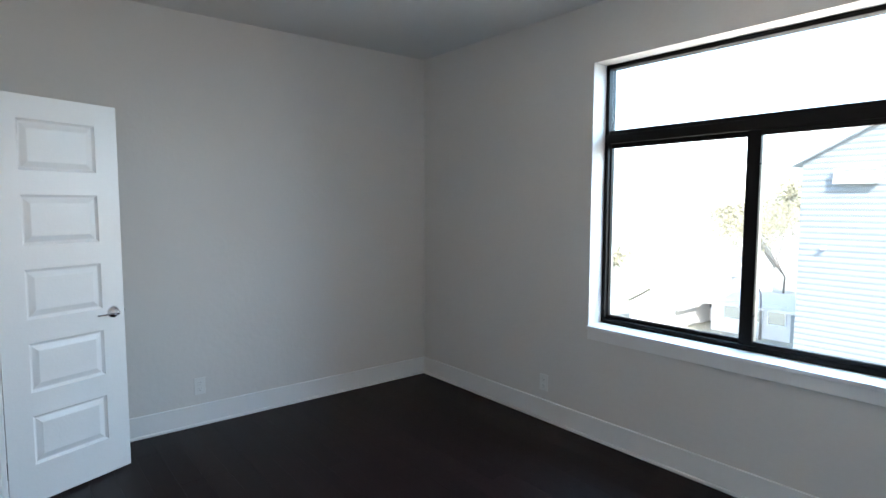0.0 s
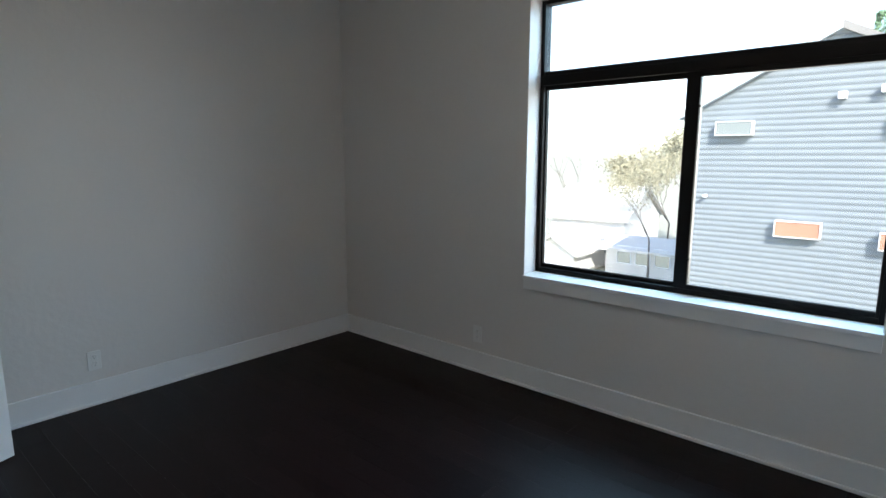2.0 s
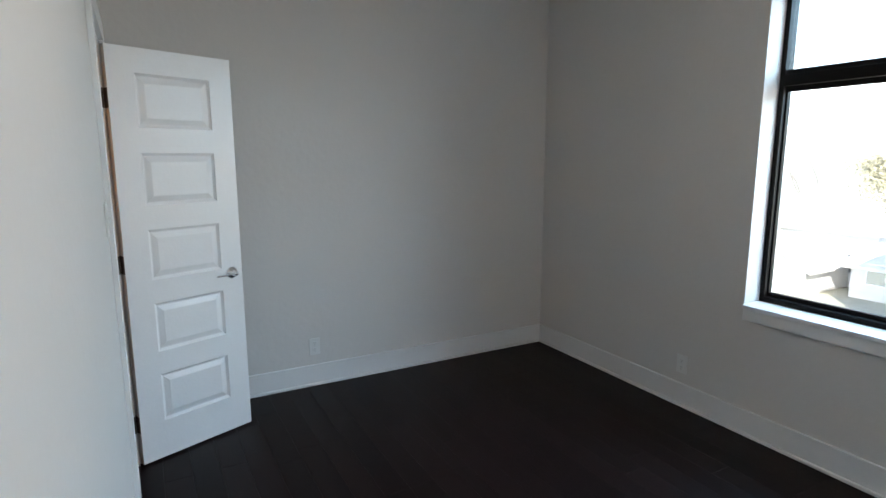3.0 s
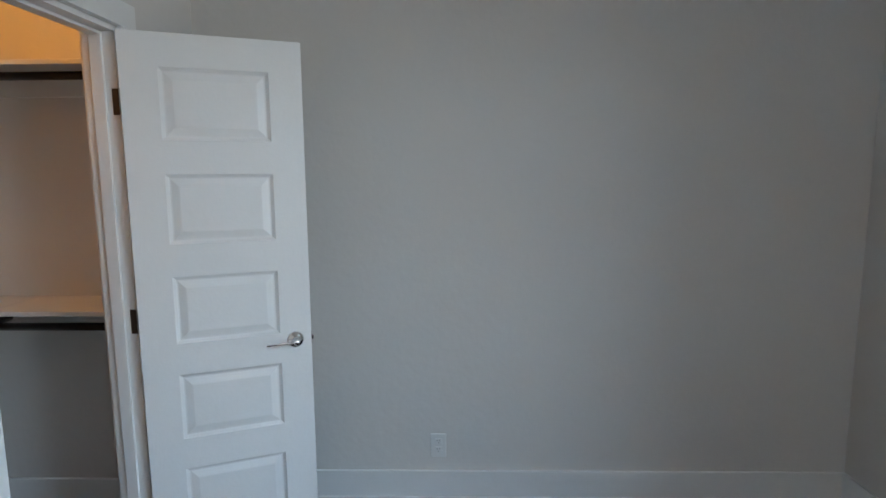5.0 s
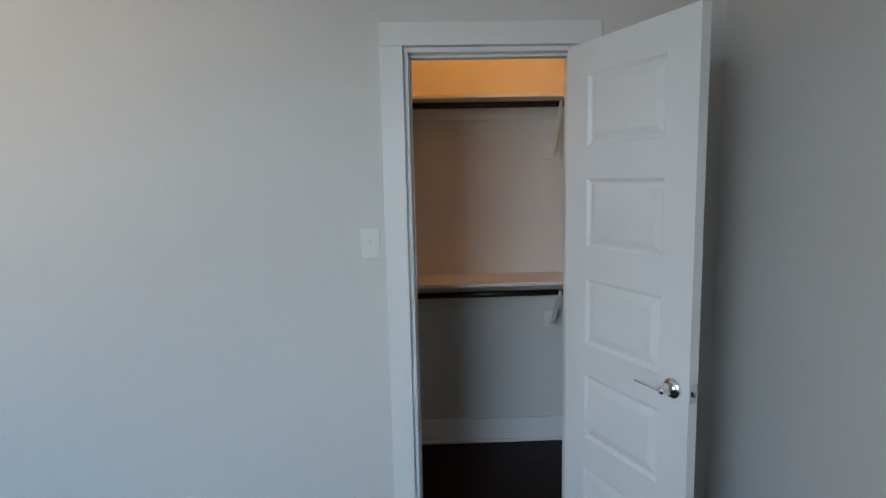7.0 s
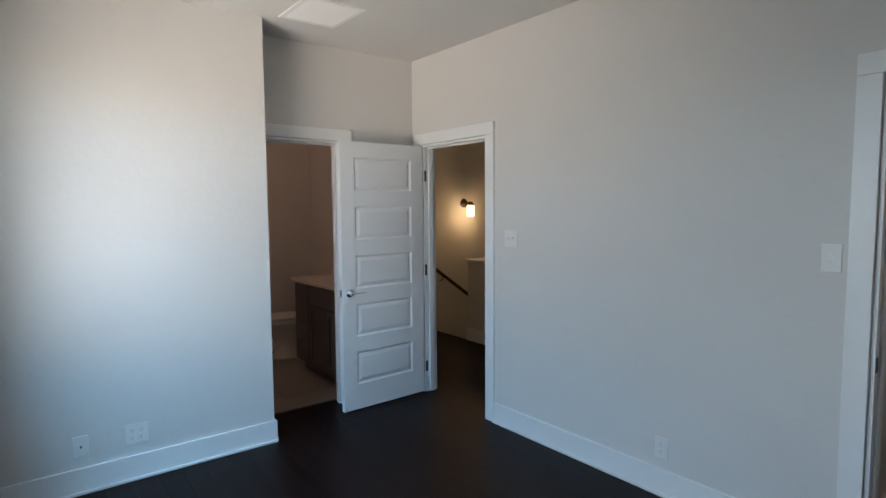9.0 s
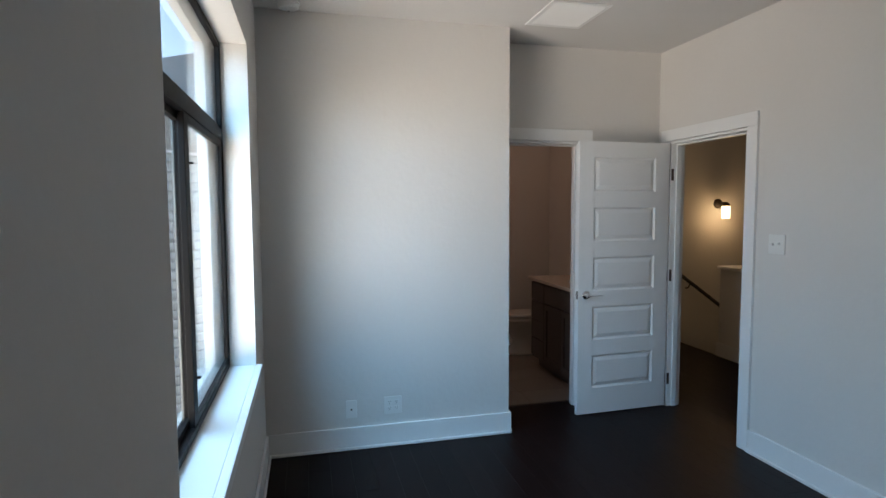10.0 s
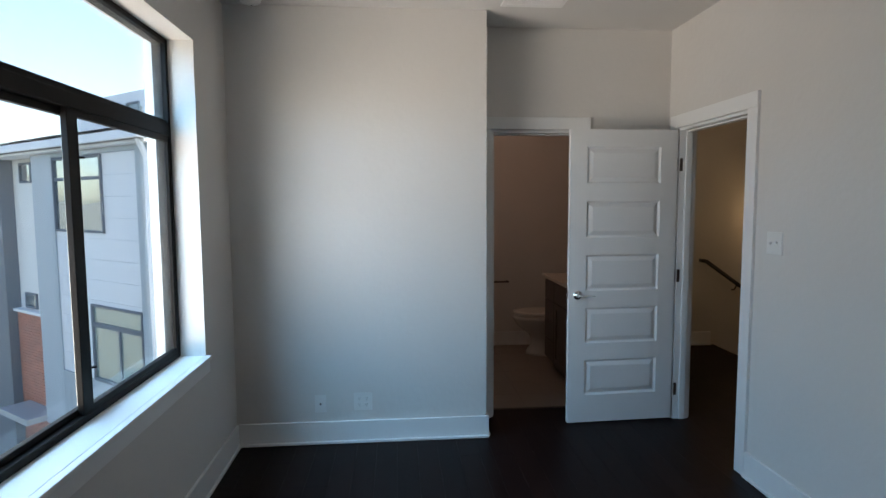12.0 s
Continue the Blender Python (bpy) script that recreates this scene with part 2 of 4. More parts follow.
structure("wall_south", boxes((0, YS2, 0, CX0, YS, H), (CX1, YS2, 0, EX0, YS, H), (EX1, YS2, 0, 6.75, YS, H), (CX0, YS2, DH, CX1, YS, H), (EX0, YS2, DH, EX1, YS, H)), WALL, "grey painted wall with closet and entry doorways", "wall")
structure("ceiling", boxes((-0.14, -7.2, H, 6.75, 0.25, H + 0.2)), CEIL, "plain off-white painted ceiling", "ceiling")
structure("floor", boxes((-0.14, -4.44, -0.25, 6.75, 0.25, -0.014), (-0.14, -7.2, -0.25, 5.29, -4.44, -0.014)), WOOD_EDGE, "dark subfloor under espresso planks", "floor")
# closet shell
structure("wall_closet_west", boxes((-0.14, -4.12, 0, 0.085, YS2, H)), WALL, "painted closet side wall", "wall")
structure("wall_closet_south", boxes((-0.14, -4.24, 0, 1.40, -4.0, H)), WALL, "painted closet back wall", "wall")
structure("wall_closet_east", boxes((1.285, -4.0, 0, 1.40, YS2, H)), WALL, "painted closet side wall", "wall")
# hall shell, stairs going down to the south
structure("wall_hall_west", boxes((2.4, -7.2, 0, 2.5, YS2, H)), WALL, "painted hall wall", "wall")
structure("wall_hall_east", boxes((6.20, -7.2, -2.6, 6.75, YS2, H)), WALL, "cream hall wall beside the stairs", "wall")
structure("wall_hall_south", boxes((2.5, -7.2, -2.6, 6.20, -7.1, H)), WALL, "painted wall at the far end of the stairwell", "wall")
# bathroom shell
structure("wall_bathroom_east", boxes((6.42, YS, 0, 6.75, -1.0, H)), WALL, "painted bathroom wall behind the toilet", "wall")
structure("wall_bathroom_north", boxes((XB, -1.0, 0, 6.75, -0.88, H)), WALL, "painted bathroom side wall", "wall")
# closes the block east of the bedroom
structure("wall_outer_east", boxes((6.62, -0.88, 0, 6.75, 0.25, H), (XB, 0.13, 0, 6.62, 0.25, H)), STUCCO, "plain outer wall", "wall")


def baseboard(x0, y0, x1, y1, nx, ny):
    """A run along a wall face, with its shoe moulding; (nx, ny) points into the room."""
    ob = thing("baseboard", "tall flat white baseboard with shoe moulding", "baseboard", kind="structure")
    def run(t, z0, z1, bev):
        bm = bmesh.new()
        box(bm, min(x0, x1, x0 + nx * t, x1 + nx * t), min(y0, y1, y0 + ny * t, y1 + ny * t), z0, max(x0, x1, x0 + nx * t, x1 + nx * t), max(y0, y1, y0 + ny * t, y1 + ny * t), z1, bevel=bev)
        return bm
    part("board", run(0.016, 0.0, 0.145, 0.003), WHITE, ob)
    bm = bmesh.new()
    box(bm, min(x0 + nx * 0.016, x1 + nx * 0.016, x0 + nx * 0.03, x1 + nx * 0.03), min(y0 + ny * 0.016, y1 + ny * 0.016, y0 + ny * 0.03, y1 + ny * 0.03), 0, max(x0 + nx * 0.016, x1 + nx * 0.016, x0 + nx * 0.03, x1 + nx * 0.03), max(y0 + ny * 0.016, y1 + ny * 0.016, y0 + ny * 0.03, y1 + ny * 0.03), 0.02, bevel=0.005)
    part("shoe_moulding", bm, WHITE, ob)
    return ob


CW = 0.086  # casing width
baseboard(0, YS, 0, 0, 1, 0)
baseboard(0.016, 0, XE - 0.016, 0, 0, -1)
baseboard(XE, -0.0165, XE, YC - 0.016, -1, 0)
baseboard(XE, YC, XR, YC, 0, -1)
baseboard(0.016, YS, CX0 - CW, YS, 0, 1)
baseboard(CX1 + CW, YS, EX0 - CW, YS, 0, 1)
baseboard(0.085, -4.0, 0.085, YS2, 1, 0)
baseboard(0.101, -4.0, 1.269, -4.0, 0, 1)
baseboard(1.285, -4.0, 1.285, YS2, -1, 0)
baseboard(6.20, -4.40, 6.20, YS2, -1, 0)
baseboard(6.42, YS, 6.42, -1.0, -1, 0)


# ---- doors and their frames ----
def trim_frame(label, m, width, wall_t, hinge_left, strike=True):
    """A doorway's jambs, stops and casing. Local x runs along the opening, y=0 is the room face and the room lies towards +y."""
    ob = thing("trim", label, "door frame", m, kind="structure")
    jt = 0.018
    part("jamb", boxes((0, -wall_t, 0, jt, 0, DH - 0.002), bevel=0.001), WHITE, ob)
    part("jamb", boxes((width - jt, -wall_t, 0, width, 0, DH - 0.002), bevel=0.001), WHITE, ob)
    part("head_jamb", boxes((jt, -wall_t, DH - jt - 0.002, width - jt, 0, DH - 0.002), bevel=0.001), WHITE, ob)
    s0, s1 = -wall_t + 0.03, -0.042
    part("stop", boxes((jt, s0, 0, jt + 0.011, s1, DH - jt - 0.014), bevel=0.002), WHITE, ob)
    part("stop", boxes((width - jt - 0.011, s0, 0, width - jt, s1, DH - jt - 0.014), bevel=0.002), WHITE, ob)
    part("head_stop", boxes((jt, s0, DH - jt - 0.014, width - jt, s1, DH - jt - 0.003), bevel=0.002), WHITE, ob)
    for y0, y1 in ((0.0, 0.018), (-wall_t - 0.018, -wall_t)):
        part("side_casing", boxes((-CW, y0, 0, -0.0, y1, DH - 0.0), bevel=0.002), WHITE, ob)
        part("side_casing", boxes((width, y0, 0, width + CW, y1, DH), bevel=0.002), WHITE, ob)
        part("head_casing", boxes((-CW, y0, DH + 0.0005, width + CW, y1 + (0.002 if y0 == 0 else 0), DH + 0.085), bevel=0.002), WHITE, ob)
    if strike:
        x = width - jt - 0.001 if hinge_left else jt - 0.001
        part("strike_plate", boxes((x, -0.036, 0.875, x + 0.003, -0.006, 0.935)), NICKEL, ob, "small dark metal strike plate")
        x = jt + 0.0002 if hinge_left else width - jt - 0.0022
        for z in (0.22, 1.03, 1.80):
            part("hinge_leaf", boxes((x, -0.022, z - 0.044, x + 0.002, -0.001, z + 0.044)), NICKEL, ob, "aged bronze hinge leaf")
    return ob


def panel_mesh(w, h, t):
    """A moulded raised panel, both faces, for a leaf of thickness t."""
    bm = bmesh.new()
    for s in (1, -1):
        rings = []
        for off, dep in ((0, 0.0006), (0.003, 0.004), (0.012, 0.0105), (0.017, 0.0105), (0.042, 0.002), (0.045, 0.0015)):
            y = s * (t / 2 - dep)
            rings.append([bm.verts.new((x, y, z)) for x, z in ((off, off), (w - off, off), (w - off, h - off), (off, h - off))])
        for a, b in zip(rings, rings[1:]):
            for i in range(4):
                j = (i + 1) % 4
                bm.faces.new((a[i], a[j], b[j], b[i]))
        bm.faces.new(rings[-1])
    return bm


def door(name, label, width, m, swing):
    """Leaf with the hinge edge at local x=0; swing is the sign of local y on which the pins sit."""
    ob = thing(name, label, "door", m, kind="structure")
    t, h, z0 = 0.035, 2.022, 0.012
    st = 0.118
    tops = [1.920 - 0.3665 * i for i in range(5)]
    ph = 0.248
    rails, prev = [], z0 + h
    for tp in tops:
        rails.append((tp, prev))
        prev = tp - ph
    rails.append((z0, prev))
    bm = boxes((0, -t / 2, z0, st, t / 2, z0 + h), (width - st, -t / 2, z0, width, t / 2, z0 + h))
    for a, b in rails:
        box(bm, st, -t / 2, a, width - st, t / 2, b)
    part("leaf", bm, WHITE, ob)
    pw = width - 2 * st
    first = None
    for tp in tops:
        if first is None:
            first = part("panel", panel_mesh(pw, ph, t), WHITE, ob)
            p = first
        else:
            p = new("panel", first.data)
            p.parent = ob
        p.location = (st, 0, tp - ph)
    hx, hz = width - 0.062, 0.91
    for s in (1, -1):
        hd = new("door_handle")
        hd.matrix_basis = pose(hx, s * t / 2, hz)
        hd.parent = ob
        hd["label"] = "polished chrome lever handle on a round rosette"
        bm = bmesh.new()
        lathe(bm, [(0.033, 0.0), (0.033, 0.004), (0.031, 0.008), (0.024, 0.012), (0.014, 0.015), (0.012, 0.035), (0.012, 0.050), (0.009, 0.053)], Matrix.Rotation(-s * math.pi / 2, 4, "X"), 32)
        part("rosette", bm, CHROME, hd, smooth=True)
        bm = bmesh.new()
        box(bm, -0.112, s * 0.042, -0.0045, 0.008, s * 0.052, 0.0035, bevel=0.003)
        part("lever", bm, CHROME, hd)
    part("latch_plate", boxes((width - 0.0005, -0.012, hz - 0.03, width + 0.0015, 0.012, hz + 0.03)), CHROME, ob, "chrome latch plate on the door edge")
    part("latch_bolt", boxes((width + 0.0015, -0.006, hz - 0.009, width + 0.011, 0.006, hz + 0.009), bevel=0.002), CHROME, ob)
    for z in (0.22, 1.03, 1.80):
        bm = bmesh.new()
        tube(bm, (-0.004, swing * (t / 2 + 0.004), z - 0.045), (-0.004, swing * (t / 2 + 0.004), z + 0.045), 0.006, segs=12)
        box(bm, -0.0022, -t / 2 + 0.002, z - 0.044, -0.0003, t / 2 - 0.0005, z + 0.044)
        part("hinge", bm, NICKEL, ob, "aged bronze butt hinge")
    return ob


trim_frame("white casing and jambs of the closet doorway", pose(CX0, YS, 0), CX1 - CX0, YS - YS2, True)
trim_frame("white casing and jambs of the bedroom entry", pose(EX0, YS, 0), EX1 - EX0, YS - YS2, False)
trim_frame("white casing and jambs of the bathroom doorway", pose(XR, BY0, 0, 0, 0, 90), BY1 - BY0, XB - XR, False, strike=False)
ang = math.degrees(math.atan2(-2.400 + 2.957, 0.375 - 0.604))
door("door_1", "white five-panel closet door standing open", 0.600, pose(0.604, -2.957, 0, 0, 0, ang) @ pose(0, 0.0175, 0), 1)
ang2 = math.degrees(math.atan2(-2.176 + 2.957, 4.207 - 4.238))
door("door_2", "white five-panel bedroom entry door standing open", 0.760, pose(4.238, -2.957, 0, 0, 0, ang2) @ pose(0, -0.0175, 0), -1)
hg = thing("hinge_plate", "dark hinge plates on the bathroom jamb", "hinge", kind="structure")
for z in (0.22, 1.03, 1.80):
    part("leaf", boxes((XR + 0.012, BY1 - 0.020, z - 0.045, XR + 0.045, BY1 - 0.0178, z + 0.045)), NICKEL, hg)

# ---- bedroom window ----
win = thing("window_1", "dark bronze aluminium sliding window with a fixed transom light", "window", kind="structure")
FY0, FY1 = 0.129, 0.197
part("window_frame", boxes((WX0, FY0, 0.737, WX0 + 0.026, FY1, WZ1), (WX1 - 0.026, FY0, 0.737, WX1, FY1, WZ1), (WX0 + 0.026, FY0, 0.737, WX1 - 0.026, FY1, 0.766), (WX0 + 0.026, FY0, WZ1 - 0.026, WX1 - 0.026, FY1, WZ1), bevel=0.002), BRONZE, win)
part("transom_bar", boxes((WX0 + 0.026, FY0 - 0.003, 1.894, WX1 - 0.026, FY1, 1.950), (WX0 + 0.026, FY0 + 0.012, 1.9495, WX1 - 0.026, FY1, 1.976), bevel=0.002), BRONZE, win)
MX = 2.666
for nm, x0, x1, y, right in (("sliding_sash", WX0 + 0.026, MX + 0.018, 0.1565, 0.006), ("fixed_sash", MX - 0.034, WX1 - 0.026, 0.132, 0.014)):
    left = 0.008 if nm == "sliding_sash" else 0.068
    sash = part(nm, boxes((x0, y, 0.766, x0 + left, y + 0.022, 1.894), (x1 - right, y, 0.766, x1, y + 0.022, 1.894), (x0 + left, y, 0.766, x1 - right, y + 0.022, 0.790), (x0 + left, y, 1.866, x1 - right, y + 0.022, 1.894), bevel=0.0015), BRONZE, win)
    g = part("pane", boxes((x0 + left - 0.004, y + 0.008, 0.786, x1 - right + 0.004, y + 0.012, 1.870)), GLASS, sash)
    g.visible_shadow = False
part("meeting_track", boxes((MX + 0.0185, 0.1565, 0.768, MX + 0.034, 0.185, 1.892), bevel=0.001), ALU, win, "pale aluminium edge of the outer sash")
g = part("transom_pane", boxes((WX0 + 0.024, 0.141, 1.972, WX1 - 0.024, 0.145, WZ1 - 0.024)), GLASS, win)
g.visible_shadow = False
for z in (0.93, 1.72):
    part("sash_latch", boxes((MX + 0.028, 0.119, z - 0.004, MX + 0.046, 0.133, z + 0.004), bevel=0.0015), BRONZE, win, "small dark sash latch")
part("window_sill", boxes((WX0 - 0.0, -0.0, 0.7152, WX1, FY1, 0.737), (WX0 + 0.006, -0.032, 0.715, WX1 + 0.006, -0.0, 0.737), bevel=0.003), WHITE, win, "deep white painted sill board")
part("apron", boxes((WX0 + 0.008, -0.02, 0.650, WX1 + 0.004, -0.0005, 0.7148), bevel=0.002), WHITE, win, "flat white apron board under the sill")


# ---- wall plates ----
def plate_mesh(w, h):
    bm = bmesh.new()
    box(bm, -w / 2, 0, -h / 2, w / 2, 0.006, h / 2, bevel=0.002)
    return bm


def outlet(label, m, gangs=1, kind="duplex"):
    """A plate on a wall; local +y points into the room."""
    ob = thing("wall_outlet", label, "outlet", m)
    part("plate", plate_mesh(0.073 if gangs == 1 else 0.118, 0.116), PLASTIC, ob)
    for g in range(gangs):
        x = 0 if gangs == 1 else (-0.023 + 0.046 * g)
        if kind == "coax":
            bm = bmesh.new()
            tube(bm, (x, 0.006, 0), (x, 0.016, 0), 0.0055, segs=12)
            part("coax_jack", bm, NICKEL, ob, "threaded metal jack")
            continue
        for z in (-0.021, 0.021):
            r = part("receptacle", boxes((x - 0.0165, 0.006, z - 0.0145, x + 0.0165, 0.0085, z + 0.0145), bevel=0.001), PLASTIC, ob)
            for sx in (-0.006, 0.006):
                part("slot", boxes((x + sx - 0.001, 0.0085, z + 0.001, x + sx + 0.001, 0.0088, z + 0.009)), SLOT, r)
            bm = bmesh.new()
            tube(bm, (x, 0.0085, z - 0.007), (x, 0.0088, z - 0.007), 0.0024, segs=8)
            part("ground_hole", bm, SLOT, r)
    return ob


def switch(label, m, gangs=1):
    ob = thing("light_switch", label, "switch", m)
    part("plate", plate_mesh(0.073 if gangs == 1 else 0.118, 0.116), PLASTIC, ob)
    for g in range(gangs):
        x = 0 if gangs == 1 else (-0.023 + 0.046 * g)
        part("toggle_frame", boxes((x - 0.006, 0.006, -0.0125, x + 0.006, 0.0075, 0.0125)), PLASTIC, ob)
        bm = boxes((-0.004, 0, -0.006, 0.004, 0.013, 0.006), bevel=0.0015)
        tg = part("toggle", bm, PLASTIC, ob)
        tg.matrix_basis = pose(x, 0.006, 0.002, 28 if g == 0 else -28)
        for z in (-0.03, 0.03):
            bm = bmesh.new()
            tube(bm, (x, 0.0058, z), (x, 0.0068, z), 0.0028, segs=10)
            part("screw", bm, PLASTIC, ob)
    return ob


outlet("white duplex outlet low on the west wall", pose(0, -1.915, 0.270, 0, 0, -90))
outlet("white duplex outlet under the window wall's end", pose(1.40, 0, 0.265, 0, 0, 180))
outlet("white cable jack plate beside a double outlet", pose(XE, -0.528, 0.262, 0, 0, 90), kind="coax")
outlet("white four-socket outlet low on the east wall", pose(XE, -0.798, 0.268, 0, 0, 90), gangs=2)
outlet("white duplex outlet between the two doorways", pose(2.10, YS, 0.258))
switch("white toggle switch beside the closet door", pose(1.362, YS, 1.325))
switch("white double toggle switch beside the entry", pose(3.235, YS, 1.330), gangs=2)

# ---- ceiling fittings ----
vent = thing("ceiling_vent", "white flush return grille on the bedroom ceiling", "vent", pose(3.765, -1.865, H))
part("frame", boxes((-0.215, -0.19, -0.008, -0.185, 0.19, 0.0), (0.185, -0.19, -0.008, 0.215, 0.19, 0.0), (-0.185, -0.19, -0.008, 0.185, -0.16, 0.0), (-0.185, 0.16, -0.008, 0.185, 0.19, 0.0), bevel=0.002), WHITE, vent)
part("backing", boxes((-0.185, -0.16, -0.0015, 0.185, 0.16, -0.0005)), CEIL, vent)
slat = None
for i in range(20):
    if slat is None:
        slat = part("slat", boxes((-0.185, -0.0065, -0.0012, 0.185, 0.0065, 0.0012)), WHITE, vent)
        s = slat
    else:
        s = new("slat", slat.data)
        s.parent = vent
    s.matrix_basis = pose(0, -0.152 + i * 0.016, -0.005, 24)
sd = thing("smoke_detector", "white round smoke detector on the ceiling", "smoke detector", pose(3.93, -0.20, H))
bm = bmesh.new()
lathe(bm, [(0.066, 0.0), (0.066, -0.012), (0.060, -0.016), (0.058, -0.030), (0.050, -0.038), (0.020, -0.040)])
part("housing", bm, PLASTIC, sd, smooth=False)
bm = bmesh.new()
tube(bm, (0.03, 0, -0.0385), (0.03, 0, -0.042), 0.006, segs=12)
part("test_button", bm, ALU, sd)

# ---- closet ----
def closet_shelf(label, z):
    ob = thing("closet_shelf", label, "shelf")
    part("shelf_board", boxes((0.085, -3.998, z - 0.019, 1.284, -3.695, z), bevel=0.002), SHELF, ob)
    part("shelf_board", boxes((0.085, -3.6948, z - 0.019, 0.387, -3.075, z), bevel=0.002), SHELF, ob)
    part("wall_cleat", boxes((0.086, -3.998, z - 0.10, 1.284, -3.981, z - 0.0195), bevel=0.002), SHELF, ob)
    part("wall_cleat", boxes((0.086, -3.98, z - 0.10, 0.104, -3.075, z - 0.0195), bevel=0.002), SHELF, ob)
    part("end_cleat", boxes((1.266, -3.980, z - 0.10, 1.284, -3.70, z - 0.0195), bevel=0.002), SHELF, ob)
    return ob


def closet_rod(label, a, b):
    ob = thing("closet_rod", label, "rod")
    bm = bmesh.new()
    tube(bm, a, b, 0.0165, segs=20)
    part("rod", bm, ROD, ob, smooth=True)
    return ob


def rod_bracket(m, drop):
    """A steel bracket on a wooden wall block; the hook's cup holds the rod that hangs drop below the shelf."""
    ob = thing("shelf_bracket", "white metal shelf and rod bracket", "bracket", m, group="closet brackets")
    part("wall_block", boxes((-0.045, 0.0, -0.325, 0.045, 0.018, -0.218), bevel=0.003), SHELF, ob)
    part("arm", boxes((-0.012, 0.0, -0.024, 0.012, 0.285, -0.0195), bevel=0.001), PLASTIC, ob)
    bm = bmesh.new()
    v = [(0.018, -0.30), (0.036, -0.30), (0.215, -drop - 0.026), (0.215, -drop - 0.012), (0.200, -drop - 0.018)]
    for x in (-0.009, 0.009):
        bm.faces.new([bm.verts.new((x, y, z)) for y, z in v])
    bm.verts.ensure_lookup_table()
    for i in range(len(v)):
        j = (i + 1) % len(v)
        bm.faces.new([bm.verts[k] for k in (i, j, j + len(v), i + len(v))])
    part("brace", bm, PLASTIC, ob)
    bm = bmesh.new()
    for i in range(9):
        a0, a1 = (math.radians(180 + 22.5 * k) for k in (i, i + 1))
        tube(bm, (0, 0.198 + 0.021 * math.cos(a0), -drop + 0.021 * math.sin(a0)), (0, 0.198 + 0.021 * math.cos(a1), -drop + 0.021 * math.sin(a1)), 0.009, segs=8)
    tube(bm, (0, 0.219, -drop), (0, 0.222, -drop + 0.012), 0.009, segs=8)
    part("hook", bm, PLASTIC, ob, "white rod hook")
    return ob


for z, nm, drop in ((1.985, "upper", 0.042), (1.018, "lower", 0.080)):
    closet_shelf("painted L-shaped %s closet shelf on wall cleats" % nm, z)
    closet_rod("dark bronze hanging rod under the %s shelf" % nm, (0.15, -3.80, z - drop), (1.266, -3.80, z - drop))
    closet_rod("dark bronze hanging rod along the closet side", (0.300, -3.79, z - drop - 0.004), (0.300, -3.08, z - drop - 0.004))
    rod_bracket(pose(0.425, -3.998, z), drop)
cl = thing("closet_light", "round frosted closet ceiling light", "lamp", pose(0.72, -3.42, H))
bm = bmesh.new()
lathe(bm, [(0.07, 0.0), (0.07, -0.02), (0.05, -0.035), (0.02, -0.05), (0.018, -0.075)])
part("base", bm, PLASTIC, cl, smooth=False)

# ---- hall ----
kw = thing("knee_wall", "white knee wall with a cap beside the stairs", "knee wall", kind="structure")
part("wall_core", boxes((5.29, -7.1, -2.6, 5.40, -4.43, 0.916)), WALL, kw)
part("wall_return", boxes((4.70, -4.54, -0.014, 5.2895, -4.43, 0.916)), WALL, kw)
part("cap", boxes((5.265, -7.1, 0.916, 5.425, -4.405, 0.946), (4.70, -4.565, 0.916, 5.2645, -4.405, 0.946), bevel=0.004), WHITE, kw, "white painted cap board")
part("base_board", boxes((4.70, -4.4295, 0, 5.416, -4.414, 0.145), (5.4005, -4.49, 0, 5.416, -4.4298, 0.145), bevel=0.002), WHITE, kw)
stairs = thing("stairs", "dark wooden stairs going down beside the hall", "stairs", kind="structure")
for i in range(13):
    y1 = -4.456 - 0.255 * i
    part("tread", boxes((5.402, y1 - 0.28, -0.185 * (i + 1) - 0.03, 6.198, y1, -0.185 * (i + 1)), bevel=0.004), WOOD_EDGE, stairs)
    part("riser", boxes((5.402, y1 - 0.001, -0.185 * (i + 1), 6.198, y1 + 0.016, -0.185 * i - 0.03 if i else -0.02)), WHITE, stairs)
structure("stairwell_floor", boxes((5.2, -7.2, -2.75, 6.75, -4.4, -2.6)), WOOD_EDGE, "dark floor at the bottom of the stairs", "floor")
structure("wall_stairwell_north", boxes((5.2, -4.44, -2.6, 6.75, -4.34, -0.25)), WALL, "painted wall under the landing", "wall")

hr = thing("handrail", "dark round wooden handrail on wall brackets", "handrail")
slope = Vector((0, -0.819, -0.574))
ra = Vector((6.12, -4.285, 0.916))
bm = bmesh.new()
tube(bm, ra, ra + slope * 2.9, 0.021, segs=18)
tube(bm, ra + Vector((0.0, 0.005, 0.001)), ra + Vector((0.085, 0.02, 0.004)), 0.020, segs=18)
bmesh.ops.create_uvsphere(bm, u_segments=16, v_segments=10, radius=0.0215, matrix=Matrix.Translation(ra))
part("rail", bm, WOOD_EDGE, hr, smooth=True)
for d in (0.42, 1.6, 2.6):
    p = ra + slope * d
    bm = bmesh.new()
    tube(bm, p + Vector((0, 0, -0.018)), p + Vector((0.035, 0, -0.07)), 0.007, segs=10)
    tube(bm, p + Vector((0.035, 0, -0.07)), p + Vector((0.090, 0, -0.08)), 0.008, segs=10)
    tube(bm, p + Vector((0.086, 0, -0.08)), p + Vector((0.0945, 0, -0.08)), 0.028, segs=20)
    part("bracket", bm, ROD, hr)

